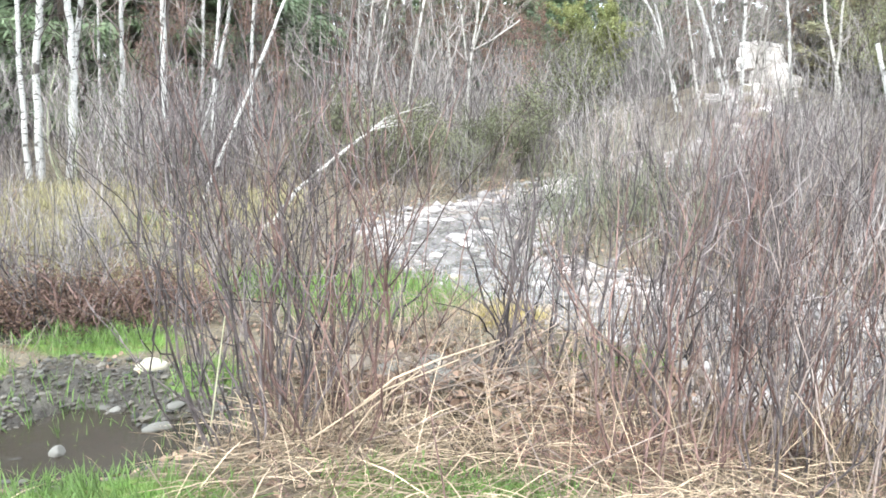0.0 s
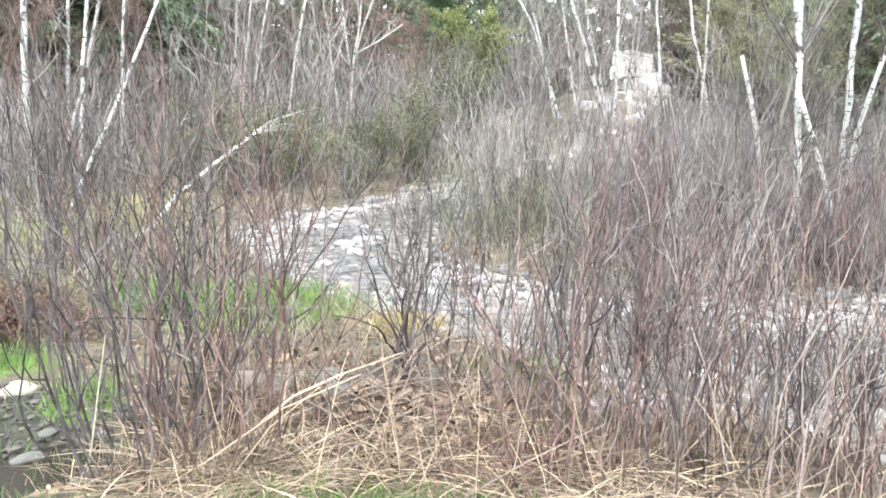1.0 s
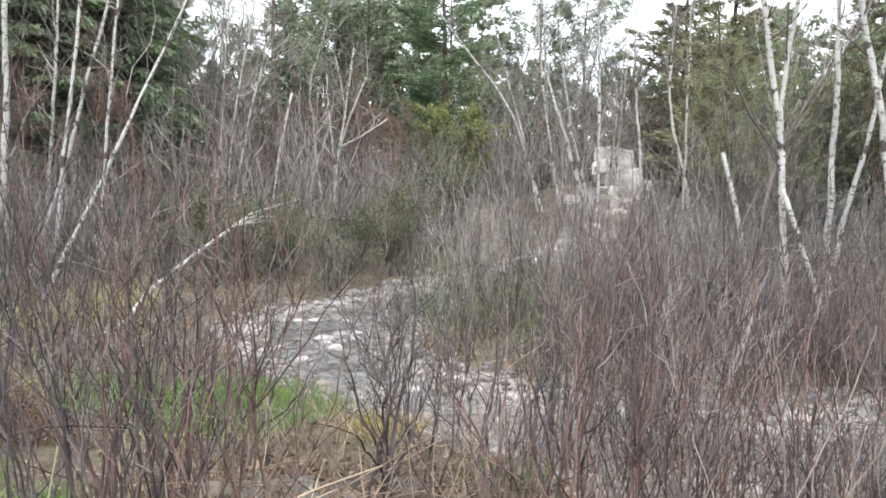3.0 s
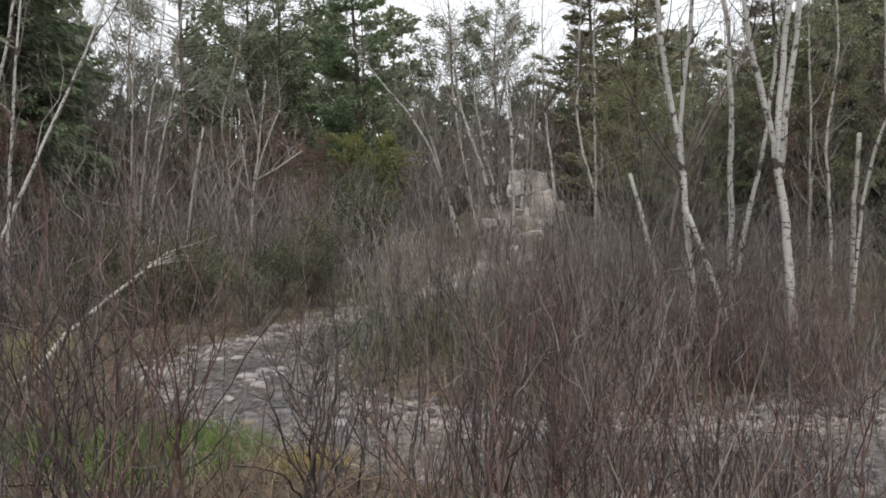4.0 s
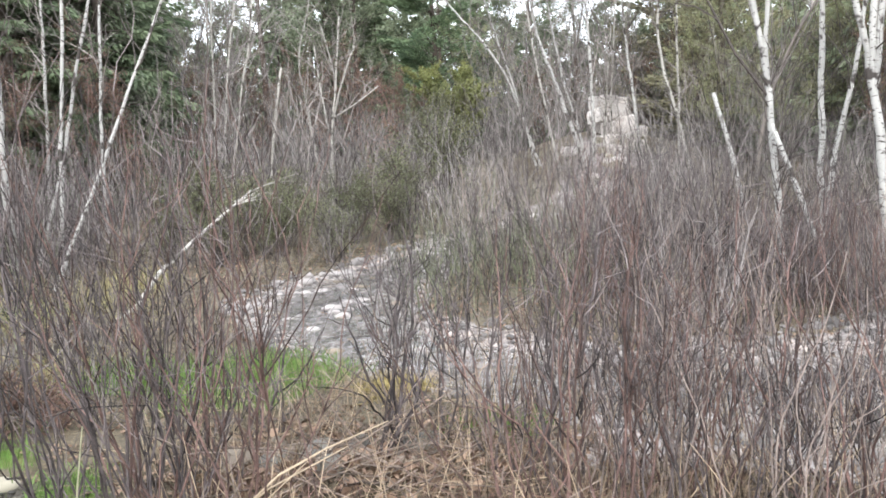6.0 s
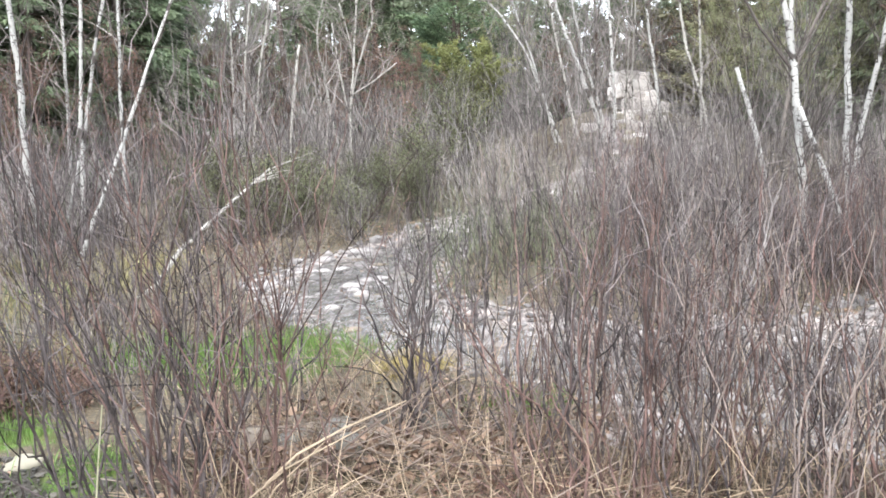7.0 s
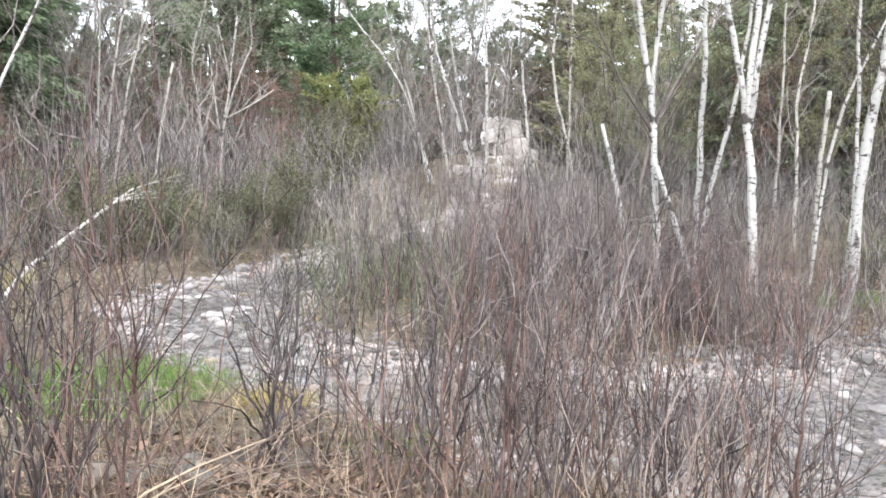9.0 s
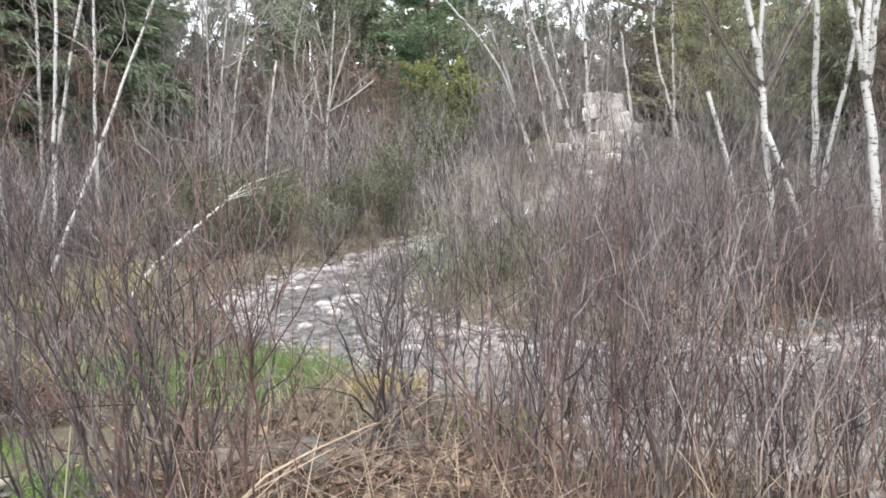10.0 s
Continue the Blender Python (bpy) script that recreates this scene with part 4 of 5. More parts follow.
for i in range(14):
    yaw, d = -15.0 - 1.9 * i + rng.normal(0, 0.8), 3.75 + 0.75 * ((i * 0.618) % 1)
    plant(upright[i % 4], *ring(yaw, d), rng.uniform(0, 360), (0.82 if yaw > -22 else 0.74) * rng.uniform(0.8, 1.1))
for _ in range(12):
    yaw, d = rng.uniform(-43, -26), rng.uniform(8.2, 9.8)
    plant(wispy[rng.integers(0, 2)], *ring(yaw, d), rng.uniform(0, 360), rng.uniform(0.35, 0.55))
pale = [shrub_model("shrub", 150 + i, 7, 1.5, 0.4, 0.2, 0.006, 1.6, 1.2, PALE_STEM) for i in range(2)]
for ob in pale:
    tagged(ob, "thin dead shrub with pale tan stems", "shrub", "streamside shrubs")
for i in range(16):
    yaw, d = -11 - 1.75 * i + rng.normal(0, 1), rng.uniform(3.6, 5.0)
    plant(pale[i % 2], *ring(yaw, d), rng.uniform(0, 360), rng.uniform(0.5, 0.85))
for i in range(34):
    yaw, d = -5 - 34 * ((i * 0.618) % 1), 5.6 + 7 * ((i * 0.377) % 1)
    if float(stream_at(*ring(yaw, d))) > 0.9:
        plant(pale[i % 2], *ring(yaw, d), i * 53.0, 0.6 + 0.45 * ((i * 0.29) % 1))
for i in range(26):
    yaw, d = -26.0 - 0.8 * i, 7.9 + 2.6 * ((i * 0.618) % 1)
    plant((wispy + upright)[i % 6], *ring(yaw, d), i * 71.0, 0.36 + 0.3 * ((i * 0.37) % 1))
for _ in range(9):
    yaw, d = rng.uniform(-42, -28), rng.uniform(4.6, 6.4)
    plant(small[rng.integers(0, 2)], *ring(yaw, d), rng.uniform(0, 360), rng.uniform(0.4, 0.65))
for _ in range(5):
    yaw, d = rng.uniform(-32, -12), rng.uniform(5.2, 8.0)
    plant(small[rng.integers(0, 2)], *ring(yaw, d), rng.uniform(0, 360), rng.uniform(0.5, 0.95))
for _ in range(5):
    yaw, d = rng.uniform(-32, -16), rng.uniform(5.2, 7.0)
    plant((upright + small)[rng.integers(0, 6)], *ring(yaw, d), rng.uniform(0, 360), rng.uniform(0.65, 0.95))
for _ in range(15):
    yaw, d = rng.uniform(-42, -17), rng.uniform(7.8, 11)
    plant((small + tall)[rng.integers(0, 5)], *ring(yaw, d), rng.uniform(0, 360), rng.uniform(0.5, 0.85))
for _ in range(10):
    yaw, d = rng.uniform(-15, -4), rng.uniform(7.4, 10)
    plant(small[rng.integers(0, 2)], *ring(yaw, d), rng.uniform(0, 360), rng.uniform(0.6, 0.95))
for _ in range(8):
    yaw, d = rng.uniform(15, 36), rng.uniform(6.2, 8.6)
    plant(wispy[rng.integers(0, 2)], *ring(yaw, d), rng.uniform(0, 360), rng.uniform(0.5, 0.75))
for _ in range(6):
    yaw, d = rng.uniform(13, 36), rng.uniform(6.8, 10.5)
    plant((tall + upright)[rng.integers(0, 7)], *ring(yaw, d), rng.uniform(0, 360), rng.uniform(0.5, 0.75))
for _ in range(60):
    yaw, d = rng.uniform(-50, 34), rng.uniform(11.0, 15)
    x, y = ring(yaw, d)
    if float(stream_at(x, y)) > 1.4 and not (1 < yaw < 12 and d < 12) and not (-8 < yaw < 5 and d < 13.2):
        size = rng.uniform(0.4, 1.1)
        plant(back[rng.integers(0, 3)], x, y, rng.uniform(0, 360), min(size, 0.45) if abs(yaw + 18) < 6 else size * 0.85)


for i in range(9):
    yaw, d = -20.5 - 4.5 * ((i * 0.618) % 1), 20.5 + 4.5 * ((i * 0.377) % 1)
    plant(back[i % 3], *ring(yaw, d), i * 71.0, 0.35 + 0.2 * ((i * 0.29) % 1))
saplings = [shrub_model("sapling_clump", 170 + i, 11, 4.3, 0.30, 0.55, 0.013, 4.5, 3.6, (HAZE_TWIG, HAZED_FAR_TWIG, HAZED_CROWN_TWIG)[i], twig_mat=(HAZE_TWIG, HAZED_FAR_TWIG, HAZED_CROWN_TWIG)[i], sides=4, joined=True) for i in range(3)]
for ob, tint in zip(saplings, ("red-brown", "brown", "pale grey")):
    tagged(ob, "tall leafless sapling clump with fine %s twigs" % tint, "sapling", "woodland saplings")
srng = np.random.default_rng(61)
for i in range(62):
    yaw, d = -50 + 84 * ((i * 0.618) % 1) + srng.normal(0, 0.6), 14.5 + 12 * ((i * 0.377) % 1)
    size = srng.uniform(0.6, 1.05)
    if yaw > -13 and i % 2:
        continue
    if yaw > -13:
        size *= 0.72
    if abs(yaw + 20.5) < 3.2 or abs(yaw + 10.5) < 3.5 and d < 27:
        size *= 0.38
    if yaw < -22 and i % 3:
        continue
    plant(saplings[1 + i % 2 if yaw < -22 else (i * 7) % 5 % 3], *ring(yaw, d), srng.uniform(0, 360), size)
for i in range(26):
    yaw, d = -46 + 60 * ((i * 0.618) % 1), 8.6 + 5.5 * ((i * 0.377) % 1)
    x, y = ring(yaw, d)
    if float(stream_at(x, y)) > 1.15 and not (1 < yaw < 12):
        plant(saplings[1 + i % 2], x, y, srng.uniform(0, 360), srng.uniform(0.26, 0.45) * (0.7 if -22 < yaw < -9 else 1.0))


def far_brush(rng, n):
    """Bare undergrowth between the far trees, too thick to tell bush from bush."""
    t = Tubes()
    for _ in range(n):
        yaw, d = rng.uniform(-52, 36), 15 + 26 * rng.uniform(0, 1) ** 1.2
        cx, cy = ring(yaw, d)
        high = rng.uniform(1.2, 2.2) if d < 26 else rng.uniform(2.2, 4.4)
        if stream_at(cx, cy) < 1.8:
            continue
        if abs(yaw + 19) < 4 and d < 24:
            high *= 0.4
        cz = z_at(cx, cy)
        for _ in range(18):
            x, y = cx + rng.normal(0, 0.5), cy + rng.normal(0, 0.5)
            h = high * rng.uniform(0.5, 1.1)
            line = grow(rng, (x, y, cz - 0.1), (*rng.normal(0, 0.3, 2), 1), h, 0.15, 0.08, 6)
            r = 0.006 * high * rng.uniform(0.5, 1.1)
            t.add(line, np.linspace(r, r * 0.35, 7), 3)
            for _ in range(4):
                k = rng.integers(2, 7)
                t.add(grow(rng, line[k], tilt(rng, np.array([0, 0, 1.0]), rng.uniform(0.3, 0.9)), h * rng.uniform(0.15, 0.45), 0.2, 0.1, 4), np.linspace(r * 0.55, r * 0.28, 5), 3)
    return part("woodland_brush", t.mesh("woodland_brush"), HAZED_FAR_TWIG)


tagged(far_brush(rng, 250), "thick leafless brown undergrowth between far trees", "undergrowth", kind="stuff")

# ---- leafy shrubs ----
young = leafy_shrub_model("leafing_shrub", 61, 3.3, 4.0, YOUNG_LEAF, 24000, 0.065)
tagged(young, "yellow-green shrub coming into leaf", "shrub")
plant(young, 4.95, 26.7, 0, 1.0)
leafing = leafy_shrub_model("leafing_tree", 64, 6.5, 5.0, LEAFING, 13000, 0.033)
tagged(leafing, "young hardwood with thin olive spring leaves", "tree", "leafing trees")
for yaw, d, a, s in ((-28, 23, 0, 0.9), (-30.6, 21, 80, 0.8), (-36.5, 22.5, 160, 1.1), (-40.5, 20, 240, 1.0), (-45, 21, 300, 1.1), (-33.5, 24, 20, 0.8), (-26, 25, 200, 0.7), (-48.5, 22, 10, 1.1), (-12.5, 31, 30, 0.9), (7.5, 29, 100, 0.7)):
    plant(leafing, *ring(yaw, d), a, s)
olive = leafy_shrub_model("evergreen_shrub", 62, 1.6, 2.4, OLIVE_LEAF, 4200, 0.036)
tagged(olive, "low olive-green evergreen shrub", "shrub", "evergreen shrubs")
rust = leafy_shrub_model("rust_leaved_shrub", 63, 4.2, 3.0, RUST_LEAF, 9000, 0.036)
tagged(rust, "tall brush with withered rust-brown leaves", "shrub", "rust-brown brush")
for x, y, a, s in ((-1.3, 11.8, 30, 0.6), (-0.5, 12.0, 120, 0.66), (0.3, 11.9, 260, 0.6), (-0.9, 12.6, 320, 0.75), (-2.0, 12.2, 80, 0.62), (1.2, 12.9, 10, 0.62), (-0.5, 13.2, 0, 0.8), (0.6, 13.2, 90, 0.75), (1.6, 14.4, 200, 0.9), (-1.8, 13.6, 40, 0.9), (2.6, 16.5, 10, 1.2), (3.4, 24.5, 60, 1.5), (8.2, 8.6, 70, 0.5)):
    plant(olive, x, y, a, s)
for yaw, d, a, s in ((7.5, 25, 30, 0.85), (5.2, 28, 0, 1.0), (2.4, 26, 300, 0.9), (-0.5, 26, 60, 0.95), (-3, 29, 200, 1.0), (-5.5, 27, 130, 0.9), (-8, 29, 10, 0.75), (-16, 30, 100, 0.9), (-19, 31, 20, 0.9), (-22.5, 29, 250, 0.9), (13, 18, 200, 0.9), (18, 17, 20, 0.8), (-26, 28, 80, 1.0), (-37.5, 21, 240, 1.1), (-43, 22, 150, 1.0)):
    plant(rust, *ring(yaw, d), a, s)

bramble = leafy_shrub_model("bramble", 65, 0.5, 1.1, DARK_RUST, 1300, 0.026, RED_STEM)
tagged(bramble, "low rust-brown withered bramble over the muddy bank", "bramble", "brambles")
for i in range(12):
    yaw, d = 17.5 + 1.5 * i, 6.15 + 0.7 * ((i * 0.618) % 1)
    plant(bramble, *ring(yaw, d), i * 77.0, 0.6 + 0.35 * ((i * 0.37) % 1))
for i in range(9):
    yaw, d = 14.5 + 2.4 * i, 6.5 + 2.4 * ((i * 0.618) % 1)
    plant((wispy + grey + pale)[i % 6], *ring(yaw, d), i * 59.0, 0.5 + 0.3 * ((i * 0.37) % 1))

# ---- stones in the brook and on its banks ----
boulder(-1.88, 5.0, -0.015, 0.14, 0.10, 0.055, 70, CREAM_STONE, "white stone lying on green grass by mud", 12, name="stone")
boulder(-1.55, 4.22, -0.085, 0.09, 0.05, 0.03, 71, GREY_STONE, "grey stone half sunk in the mud pool", 30, name="stone")
boulder(-1.95, 3.9, -0.085, 0.05, 0.04, 0.04, 72, GREY_STONE, "small grey stone in mud", 80, name="stone")
boulder(0.18, 4.72, 0.10, 0.11, 0.09, 0.085, 73, GREY_STONE, "grey stone buried in a tangle of dry sticks", 40, name="stone")
boulder(0.40, 4.78, 0.10, 0.12, 0.09, 0.08, 74, GREY_STONE, "grey stone buried in a tangle of dry sticks", 110, name="stone")
boulder(-0.05, 4.9, 0.06, 0.10, 0.08, 0.07, 75, GREY_STONE, "grey stone buried in a tangle of dry sticks", 200, name="stone")
rng = np.random.default_rng(31)
for i in range(26):
    x, y = rng.normal(0.15, 0.55), rng.normal(4.85, 0.3)
    r = rng.uniform(0.05, 0.13)
    boulder(x, y, z_at(x, y) + r * 0.2, r * rng.uniform(0.9, 1.4), r, r * rng.uniform(0.55, 0.85), 700 + i, (TAN_STONE, GREY_STONE, TAN_STONE)[i % 3], "dull tan stone among dead leaves and sticks", rng.uniform(0, 360),
            group="hollow stones", name="stone")
rng = np.random.default_rng(29)
for i in range(16):
    x, y = rng.uniform(-2.7, -1.2), rng.uniform(3.7, 4.9)
    r = rng.uniform(0.014, 0.042)
    boulder(x, y, z_at(x, y) - r * 0.1, r * rng.uniform(1.0, 1.6), r, r * 0.6, 300 + i, GREY_STONE, "small wet grey stone lying in mud", rng.uniform(0, 360), group="mud stones", name="stone")
rng = np.random.default_rng(23)
for i in range(70):
    k = rng.integers(0, 7)
    s = rng.uniform(0, 1)
    c = STREAM[k] * (1 - s) + STREAM[k + 1] * s
    w = HALF[k]
    x, y = c + rng.normal(0, 0.6, 2) * w
    r = rng.uniform(0.035, 0.1)
    boulder(float(x), float(y), z_at(x, y) + r * 0.15, r * rng.uniform(0.9, 1.5), r, r * rng.uniform(0.45, 0.75), 200 + i, STONE,
            "pale rounded stone in the gravelly brook bed", rng.uniform(0, 360), group="brook stones", name="stone")


for i in range(36):
    x, y = rng.uniform(2.4, 7.6), rng.uniform(3.8, 6.6)
    r = rng.uniform(0.03, 0.09)
    boulder(float(x), float(y), z_at(x, y) + r * 0.12, r * rng.uniform(0.9, 1.5), r, r * rng.uniform(0.4, 0.7), 400 + i, STONE,
            "pale rounded stone in the gravelly brook bed", rng.uniform(0, 360), group="brook stones", name="stone")
rng = np.random.default_rng(43)
for i in range(130):
    k = 4 + 5 * (i / 130) * 0.999
    c = STREAM[int(k)] * (1 - k % 1) + STREAM[int(k) + 1] * (k % 1)
    r = rng.uniform(0.03, 0.09)
    x, y = c + rng.normal(0, 0.55, 2) * HALF[int(k)] + ((-0.35, 0.1) if i % 2 else (0, 0))
    boulder(float(x), float(y), z_at(x, y) + r * 0.2, r * rng.uniform(0.9, 1.6), r, r * rng.uniform(0.5, 0.8), 600 + i, (STONE, TAN_STONE, STONE)[i % 3],
            "whitish granite stone on the gravel bar", rng.uniform(0, 360), group="bar stones", name="stone")


def pebbles(name, seed, tries, box, inside, most, size, mat):
    rng = np.random.default_rng(seed)
    bm = bmesh.new()
    bmesh.ops.create_icosphere(bm, subdivisions=1, radius=1.0)
    base = np.array([v.co for v in bm.verts])
    faces = np.array([[v.index for v in f.verts] for f in bm.faces])
    bm.free()
    xs, ys = rng.uniform(box[0], box[1], tries), rng.uniform(box[2], box[3], tries)
    keep = inside(xs, ys)
    xs, ys = xs[keep][:most], ys[keep][:most]
    n = len(xs)
    r = rng.gamma(1.8, size, n)[:, None, None] + 0.006
    v = base[None] * r * rng.uniform(0.6, 1.3, (n, 1, 3)) * (1, 1, 0.6) * rng.uniform(0.85, 1.15, (n, len(base), 1))
    v = v + np.stack([xs, ys, land(xs, ys) + r[:, 0, 0] * 0.2], -1)[:, None]
    me = bpy.data.meshes.new(name)
    me.from_pydata(v.reshape(-1, 3).tolist(), [], (faces[None] + (np.arange(n) * len(base))[:, None, None]).reshape(-1, 3).tolist())
    return part(name, me, mat)


tagged(pebbles("mud_clods", 6, 6000, (-3.3, -1.0, 3.3, 5.4), lambda x, y: zones(x, y)[2] > 0.35, 2200, 0.0045, MUD_CLOD), "dark wet clods and bits of stone in mud", "mud", kind="stuff")
tagged(pebbles("pebbles", 5, 45000, (-2, 8.5, 3.3, 14), lambda x, y: stream_at(x, y) < 1.25, 9500, 0.013, STONE), "pale pebbles scattered over the brook bed", "pebbles", kind="stuff")

# ---- grass and litter ----


def scatter(rng, n, inside, box):
    """n places in the box, kept where inside() is high."""
    x, y = rng.uniform(box[0], box[1], n), rng.uniform(box[2], box[3], n)
    keep = rng.uniform(0, 1, n) < inside(x, y)
    return x[keep], y[keep]


def straw_cover(x, y):
    g, gr, mud = zones(x, y)
    return np.clip(1.1 - 1.5 * mud - 1.4 * g - 0.5 * gr, 0, 1) * np.clip(1.15 - 0.7 * np.clip(x - 0.7, 0, 2), 0.1, 1) * np.clip((x + 1.25) * 2.5, 0.05, 1) * np.clip(1.0 - (y - 3.72 - 0.2 * waves(x, y, 1.5)) * 2.2, 0.08, 1) * np.clip(0.6 + 0.75 * waves(x, y, 2.2), 0.1, 1)


rng = np.random.default_rng(41)
x, y = scatter(rng, 30000, straw_cover, (-2.2, 3.2, 2.7, 7.0))
n = len(x)
lie = rng.uniform(0.0, 0.55, n) ** 2 + 0.03
a = 0.7 * waves(x, y, 0.9) + rng.normal(0.1, 0.75, n) + np.pi * rng.integers(0, 2, n)
ways = np.stack([np.cos(a), np.sin(a), lie * 1.6], -1)
le = rng.uniform(0.18, 0.6, n)
straw = part("dead_grass", scraps("dead_grass", np.stack([x, y, land(x, y) + rng.uniform(0, 0.07, n)], -1), ways, le, rng.uniform(0.0025, 0.0065, n), 0.1), STRAW)
tagged(straw, "matted straw-coloured dead grass", "dead grass", kind="stuff")
x, y = scatter(rng, 9000, lambda x, y: np.clip(blob(x, y, -0.75, 3.85, 0.75, 0.35) + blob(x, y, 1.6, 3.9, 0.9, 0.3) - 0.3, 0, 1), (-2.0, 3.2, 3.2, 4.6))
n = len(x)
ways = rng.normal(0, 0.4, (n, 3)) + (0, 0, 0.9)
le = rng.uniform(0.1, 0.36, n)
tufts = part("straw_tufts", scraps("straw_tufts", np.stack([x, y, land(x, y)], -1), ways, le, rng.uniform(0.0025, 0.006, n), 0.25), STRAW)
tagged(tufts, "upright straw-coloured grass tufts round the shrub stools", "dead grass", kind="stuff")
x, y = scatter(rng, 70000, lambda x, y: np.clip(0.55 + 0.9 * waves(x, y, 1.3) - 1.6 * zones(x, y)[0] - zones(x, y)[1] - 1.5 * zones(x, y)[2], 0, 1), (-7, 10, 4.6, 15))
n = len(x)
ways = rng.normal(0, 0.55, (n, 3)) + (0, 0, 0.7)
le = rng.uniform(0.12, 0.45, n)
sedge = part("withered_grass", scraps("withered_grass", np.stack([x, y, land(x, y)], -1), ways, le, rng.uniform(0.003, 0.007, n), 0.25), SEDGE)
tagged(sedge, "withered brown grass tufts among the shrubs", "dead grass", kind="stuff")
x, y = scatter(rng, 230000, lambda x, y: np.clip(np.maximum(zones(x, y)[1] * 1.3 - 0.3, 0.12 * zones(x, y)[2]), 0, 1), (-4.5, 8.5, 2.7, 11))
n = len(x)
ways = rng.normal(0, 0.38, (n, 3)) + (0, 0, 1)
le = rng.uniform(0.05, 0.2, n)
grass = part("green_grass", scraps("green_grass", np.stack([x, y, land(x, y)], -1), ways, le, rng.uniform(0.004, 0.008, n), 0.15), GREEN)
tagged(grass, "fresh bright green spring grass in patches", "grass", kind="stuff")
x, y = scatter(rng, 9000, lambda x, y: np.clip(blob(x, y, 0.52, 6.1, 0.3, 0.22) * 1.3 - 0.2, 0, 1), (0, 1.2, 5.5, 6.7))
n = len(x)
ways = rng.normal(0, 0.5, (n, 3)) + (0, 0, 0.8)
le = rng.uniform(0.06, 0.2, n)
yellow = part("yellow_grass", scraps("yellow_grass", np.stack([x, y, land(x, y)], -1), ways, le, rng.uniform(0.004, 0.008, n), 0.2), YELLOW)
tagged(yellow, "tuft of yellowed grass at the brook's edge", "grass", kind="stuff")
x, y = scatter(rng, 42000, lambda x, y: np.clip(0.45 + 0.9 * waves(x, y, 1.1) - zones(x, y)[2], 0, 1) * np.clip((-1.6 - x) * 1.2, 0, 1), (-7.5, -1.5, 5.6, 11))
n = len(x)
ways = rng.normal(0, 0.5, (n, 3)) + (0, 0, 0.8)
le = rng.uniform(0.12, 0.45, n)
moss = part("olive_grass", scraps("olive_grass", np.stack([x, y, land(x, y)], -1), ways, le, rng.uniform(0.004, 0.009, n), 0.2), OLIVE_GRASS)
tagged(moss, "yellowish olive grass on the bank behind the mud", "grass", kind="stuff")
x, y = scatter(rng, 26000, lambda x, y: np.clip(1.0 - 0.75 * zones(x, y)[0] - zones(x, y)[1] - 1.3 * zones(x, y)[2], 0, 1), (-5, 9, 2.7, 13))
n = len(x)
ways = rng.normal(0, 1, (n, 3)) * (1, 1, 0.35)
le = rng.uniform(0.02, 0.05, n)
litter = part("leaf_litter", scraps("leaf_litter", np.stack([x, y, land(x, y) + 0.015], -1), ways, le, le * 0.6, 0.1), LITTER)
tagged(litter, "curled brown dead leaves on the ground", "dead leaves", kind="stuff")
x, y = scatter(rng, 5000, lambda x, y: np.clip(blob(x, y, 0.95, 3.8, 0.55, 0.32) * 1.2 - 0.1, 0, 1), (0.1, 1.9, 3.2, 4.5))
n = len(x)
ways = rng.normal(0, 1, (n, 3)) * (1, 1, 0.25) + (0, 0, 0.1)
le = rng.uniform(0.06, 0.2, n)
needles = part("needle_litter", scraps("needle_litter", np.stack([x, y, land(x, y) + rng.uniform(0.01, 0.05, n)], -1), ways, le, rng.uniform(0.002, 0.004, n), 0.1), RUST_STRAW)
tagged(needles, "red-brown mat of fallen needles and straw", "dead grass", kind="stuff")
x, y = scatter(rng, 5200, lambda x, y: np.clip(blob(x, y, 0.25, 4.75, 1.05, 0.62) * 1.2, 0, 1), (-1.2, 1.8, 3.9, 5.6))
n = len(x)
ways = rng.normal(0, 1, (n, 3)) * (1, 1, 0.6) + (0, 0, 0.15)
le = rng.uniform(0.035, 0.085, n)
drift = part("leaf_drift", scraps("leaf_drift", np.stack([x, y, land(x, y) + rng.uniform(0.01, 0.07, n)], -1), ways, le, le * 0.6, 0.2), LITTER)
tagged(drift, "drift of curled tan and brown leaves round stones", "dead leaves", kind="stuff")

t = Tubes()
for _ in range(170):
    a0, b0 = rng.normal(0.35, 0.6), rng.normal(4.45, 0.38)
    up = rng.uniform(-0.02, 0.7)
    turn = rng.uniform(0, 2 * np.pi)
    ln = rng.uniform(0.25, 0.9)
    r = rng.uniform(0.002, 0.0055)
    t.add(grow(rng, (a0, b0, z_at(a0, b0) + rng.uniform(0.0, 0.1)), (math.cos(turn), math.sin(turn), up), ln, 0.06, -0.03, 4), np.linspace(r, r * 0.5, 5), 4)
tangle = part("dead_sticks", t.mesh("dead_sticks"), DEAD_STICK)
tagged(tangle, "tangle of dry grey-brown sticks and stalks", "dead sticks", kind="stuff")
t = Tubes()
for _ in range(700):
    yaw0, d0 = rng.uniform(-40, 12), rng.uniform(3.3, 6.0)
    a0, b0 = ring(yaw0, d0)
    if zones(a0, b0)[2] > 0.3:
        continue
    r = rng.uniform(0.0014, 0.003)
    t.add(grow(rng, (a0, b0, z_at(a0, b0)), (*rng.normal(0, 0.35, 2), 1), rng.uniform(0.2, 0.75), 0.09, 0.0, 4), np.linspace(r, r * 0.5, 5), 3)
stalks = part("dry_stalks", t.mesh("dry_stalks"), STRAW)
tagged(stalks, "thin upright dry straw-coloured stalks among the shrubs", "dry stalks", kind="stuff")

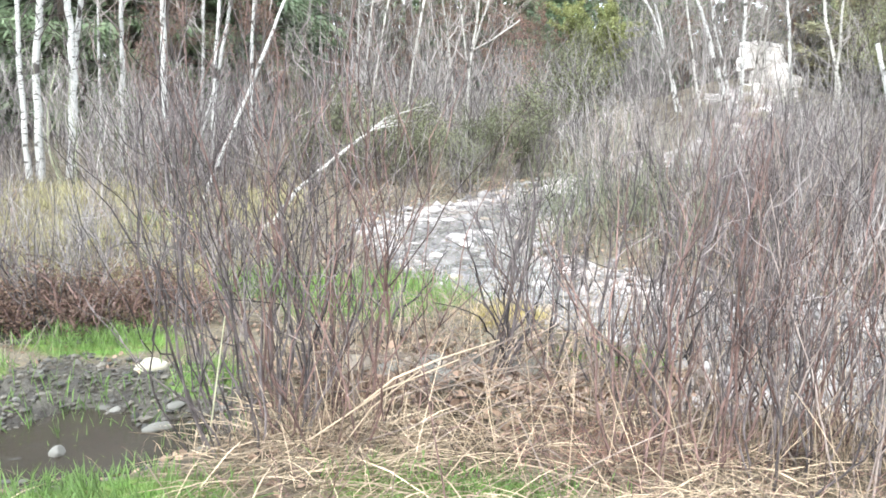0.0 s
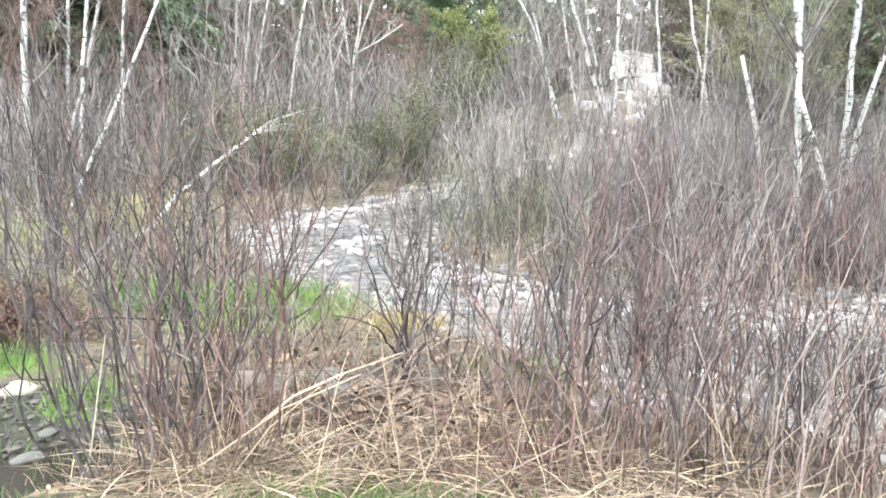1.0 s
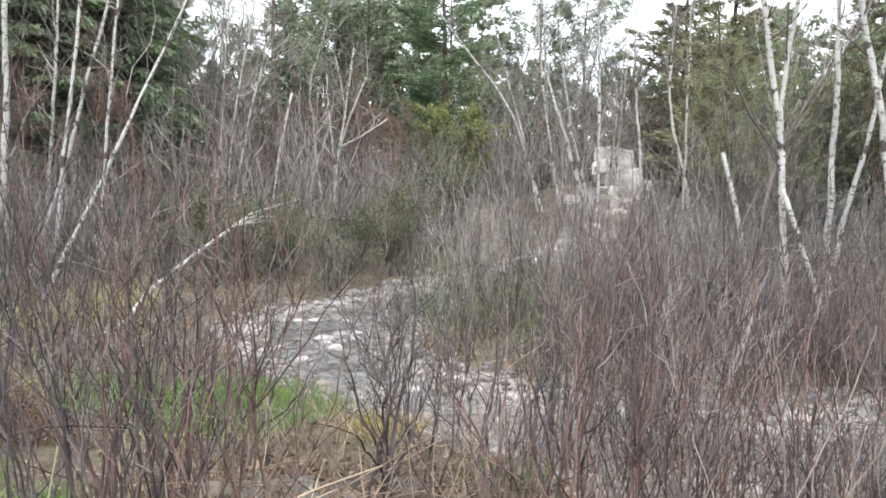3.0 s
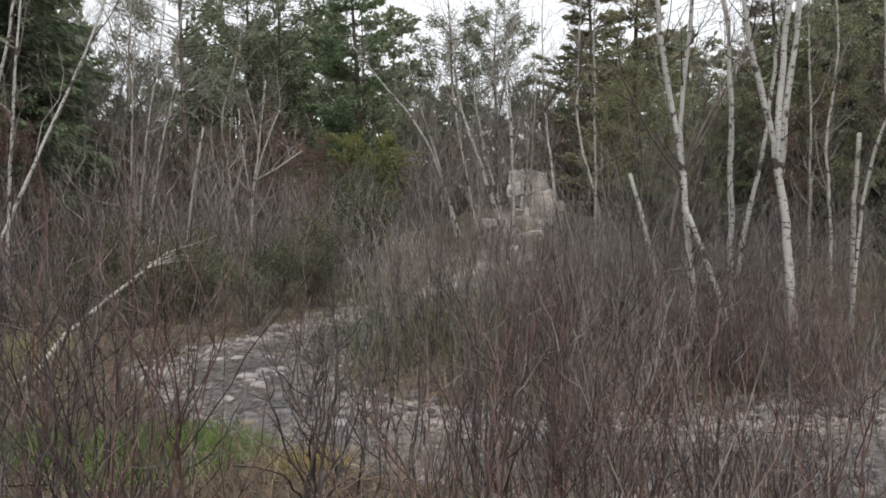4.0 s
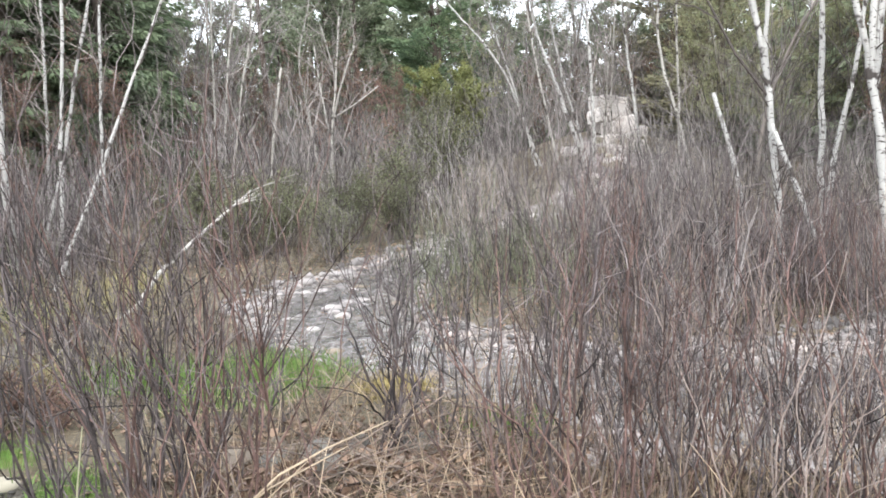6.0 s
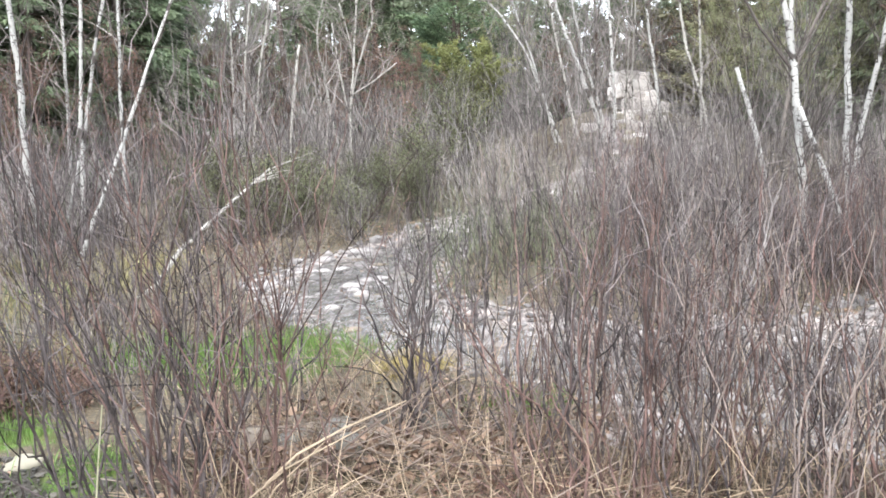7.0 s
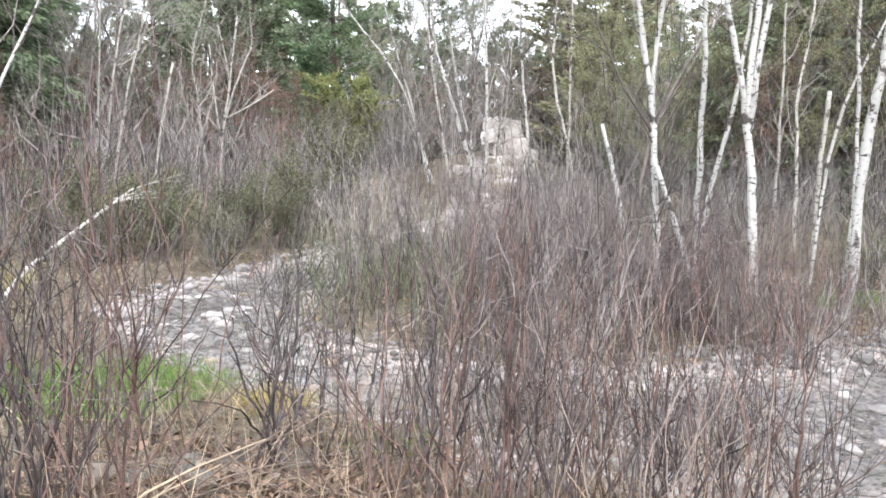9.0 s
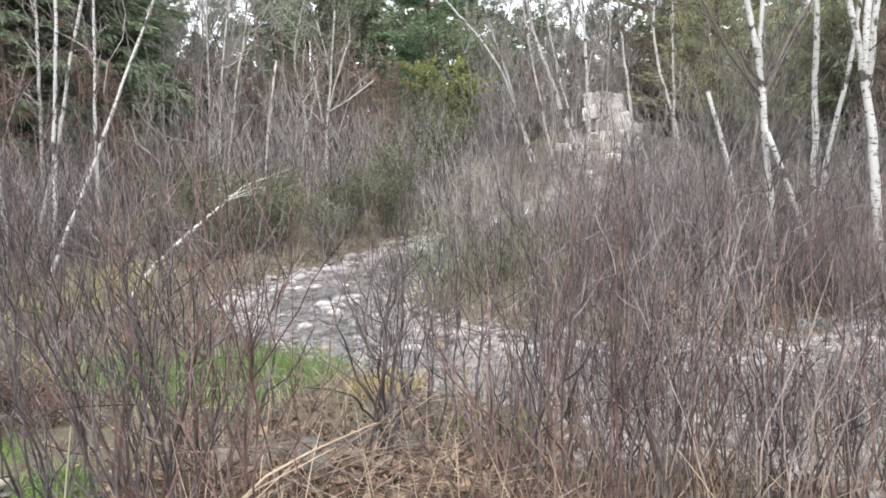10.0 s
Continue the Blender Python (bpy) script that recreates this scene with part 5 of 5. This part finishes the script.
for _ in range(22):
    a0, b0 = rng.normal(0.35, 0.42), rng.normal(4.45, 0.22)
    turn = rng.uniform(-0.5, 0.5) + (np.pi if rng.uniform() < 0.45 else 0)
    ln, r = rng.uniform(0.5, 1.0), rng.uniform(0.004, 0.0075)
    t = Tubes()
    t.add(grow(rng, (0, 0, -0.02), (math.cos(turn), 0.4 * math.sin(turn), rng.uniform(0.25, 0.9)), ln, 0.07, -0.02, 7), np.linspace(r, r * 0.45, 8), 5)
    twig_ob = part("dead_stick", t.mesh("dead_stick"), DEAD_STICK)
    twig_ob.location = (a0, b0, z_at(a0, b0))
    tagged(twig_ob, "dry grey stick leaning out of dead grass", "stick", "dead sticks")
t = Tubes()
for _ in range(800):
    yaw0, d0 = rng.uniform(-36, 12), rng.uniform(2.9, 4.6)
    a0, b0 = ring(yaw0, d0)
    if zones(a0, b0)[2] > 0.3 or zones(a0, b0)[1] > 0.5:
        continue
    turn, r = rng.uniform(0, 2 * np.pi), rng.uniform(0.0015, 0.0035)
    t.add(grow(rng, (a0, b0, z_at(a0, b0) + 0.01), (math.cos(turn), math.sin(turn), rng.uniform(0.1, 1.2)), rng.uniform(0.15, 0.5), 0.12, 0.0, 4), np.linspace(r, r * 0.5, 5), 3)
tagged(part("twig_litter", t.mesh("twig_litter"), RED_STEM), "short red-brown twigs strewn through dead grass", "twigs", kind="stuff")
weed = new("weed_stalk")
weed.location = (0.06, 2.95, z_at(0.06, 2.95) - 0.02)
t = Tubes()
t.add(grow(np.random.default_rng(9), (0, 0, 0), (-0.16, 0.02, 1), 0.98, 0.03, 0.0, 10), np.linspace(0.0045, 0.002, 11), 6)
part("stalk", t.mesh("stalk"), RED_STEM, weed)
tagged(weed, "single thin dark brown weed stalk standing alone", "weed")

# ---- dead sticks in front ----
stick = new("broken_branch")
stick.location = (-0.52, 3.6, 0.0)
t = Tubes()
t.add([(0.16, 0.0, 0.33), (0.3, 0.02, 0.44), (0.5, 0.03, 0.53), (0.78, 0.0, 0.64)], [0.005, 0.0055, 0.0045, 0.0025], 6)
t.add([(0.05, 0.0, 0.1), (0.2, 0.02, 0.3), (0.42, 0.03, 0.48)], [0.0035, 0.0035, 0.002], 6)
t.add([(-0.1, 0.05, 0.12), (0.25, 0.05, 0.37), (0.6, 0.04, 0.53)], [0.0045, 0.0045, 0.0025], 6)
part("splinter", t.mesh("splinter"), DEAD_WOOD, stick)
tagged(stick, "broken pale dry branch lying across dead grass", "branch")
for a, b in (((-0.62, 4.02, 0.40), (-0.45, 4.06, 0.22)), ((-0.72, 4.03, 0.42), (-0.47, 4.06, 0.40)), ((-0.86, 3.99, 0.56), (-0.66, 4.04, 0.44))):
    t = Tubes()
    foot = np.array([b[0] + 0.02, b[1], z_at(b[0], b[1])])
    t.add([foot, np.array(b), (np.array(a) + b) / 2 + (0, 0, 0.012), a], [0.0045, 0.004, 0.0035, 0.0022], 6)
    tagged(part("broken_stalk", t.mesh("broken_stalk"), PALE_STEM), "snapped pale stalk bent over among shrub stems", "stick", "dead sticks")
stake = new("dead_stalk")
stake.location = (-1.16, 3.72, -0.1)
t = Tubes()
t.add([(0, 0, 0), (0.06, 0, 0.3), (0.1, 0, 0.55), (0.14, 0.01, 0.8)], [0.0045, 0.0045, 0.004, 0.003], 6)
part("stalk", t.mesh("stalk"), PALE_STALK, stake)
tagged(stake, "pale yellowish dead stalk standing by mud", "stick")
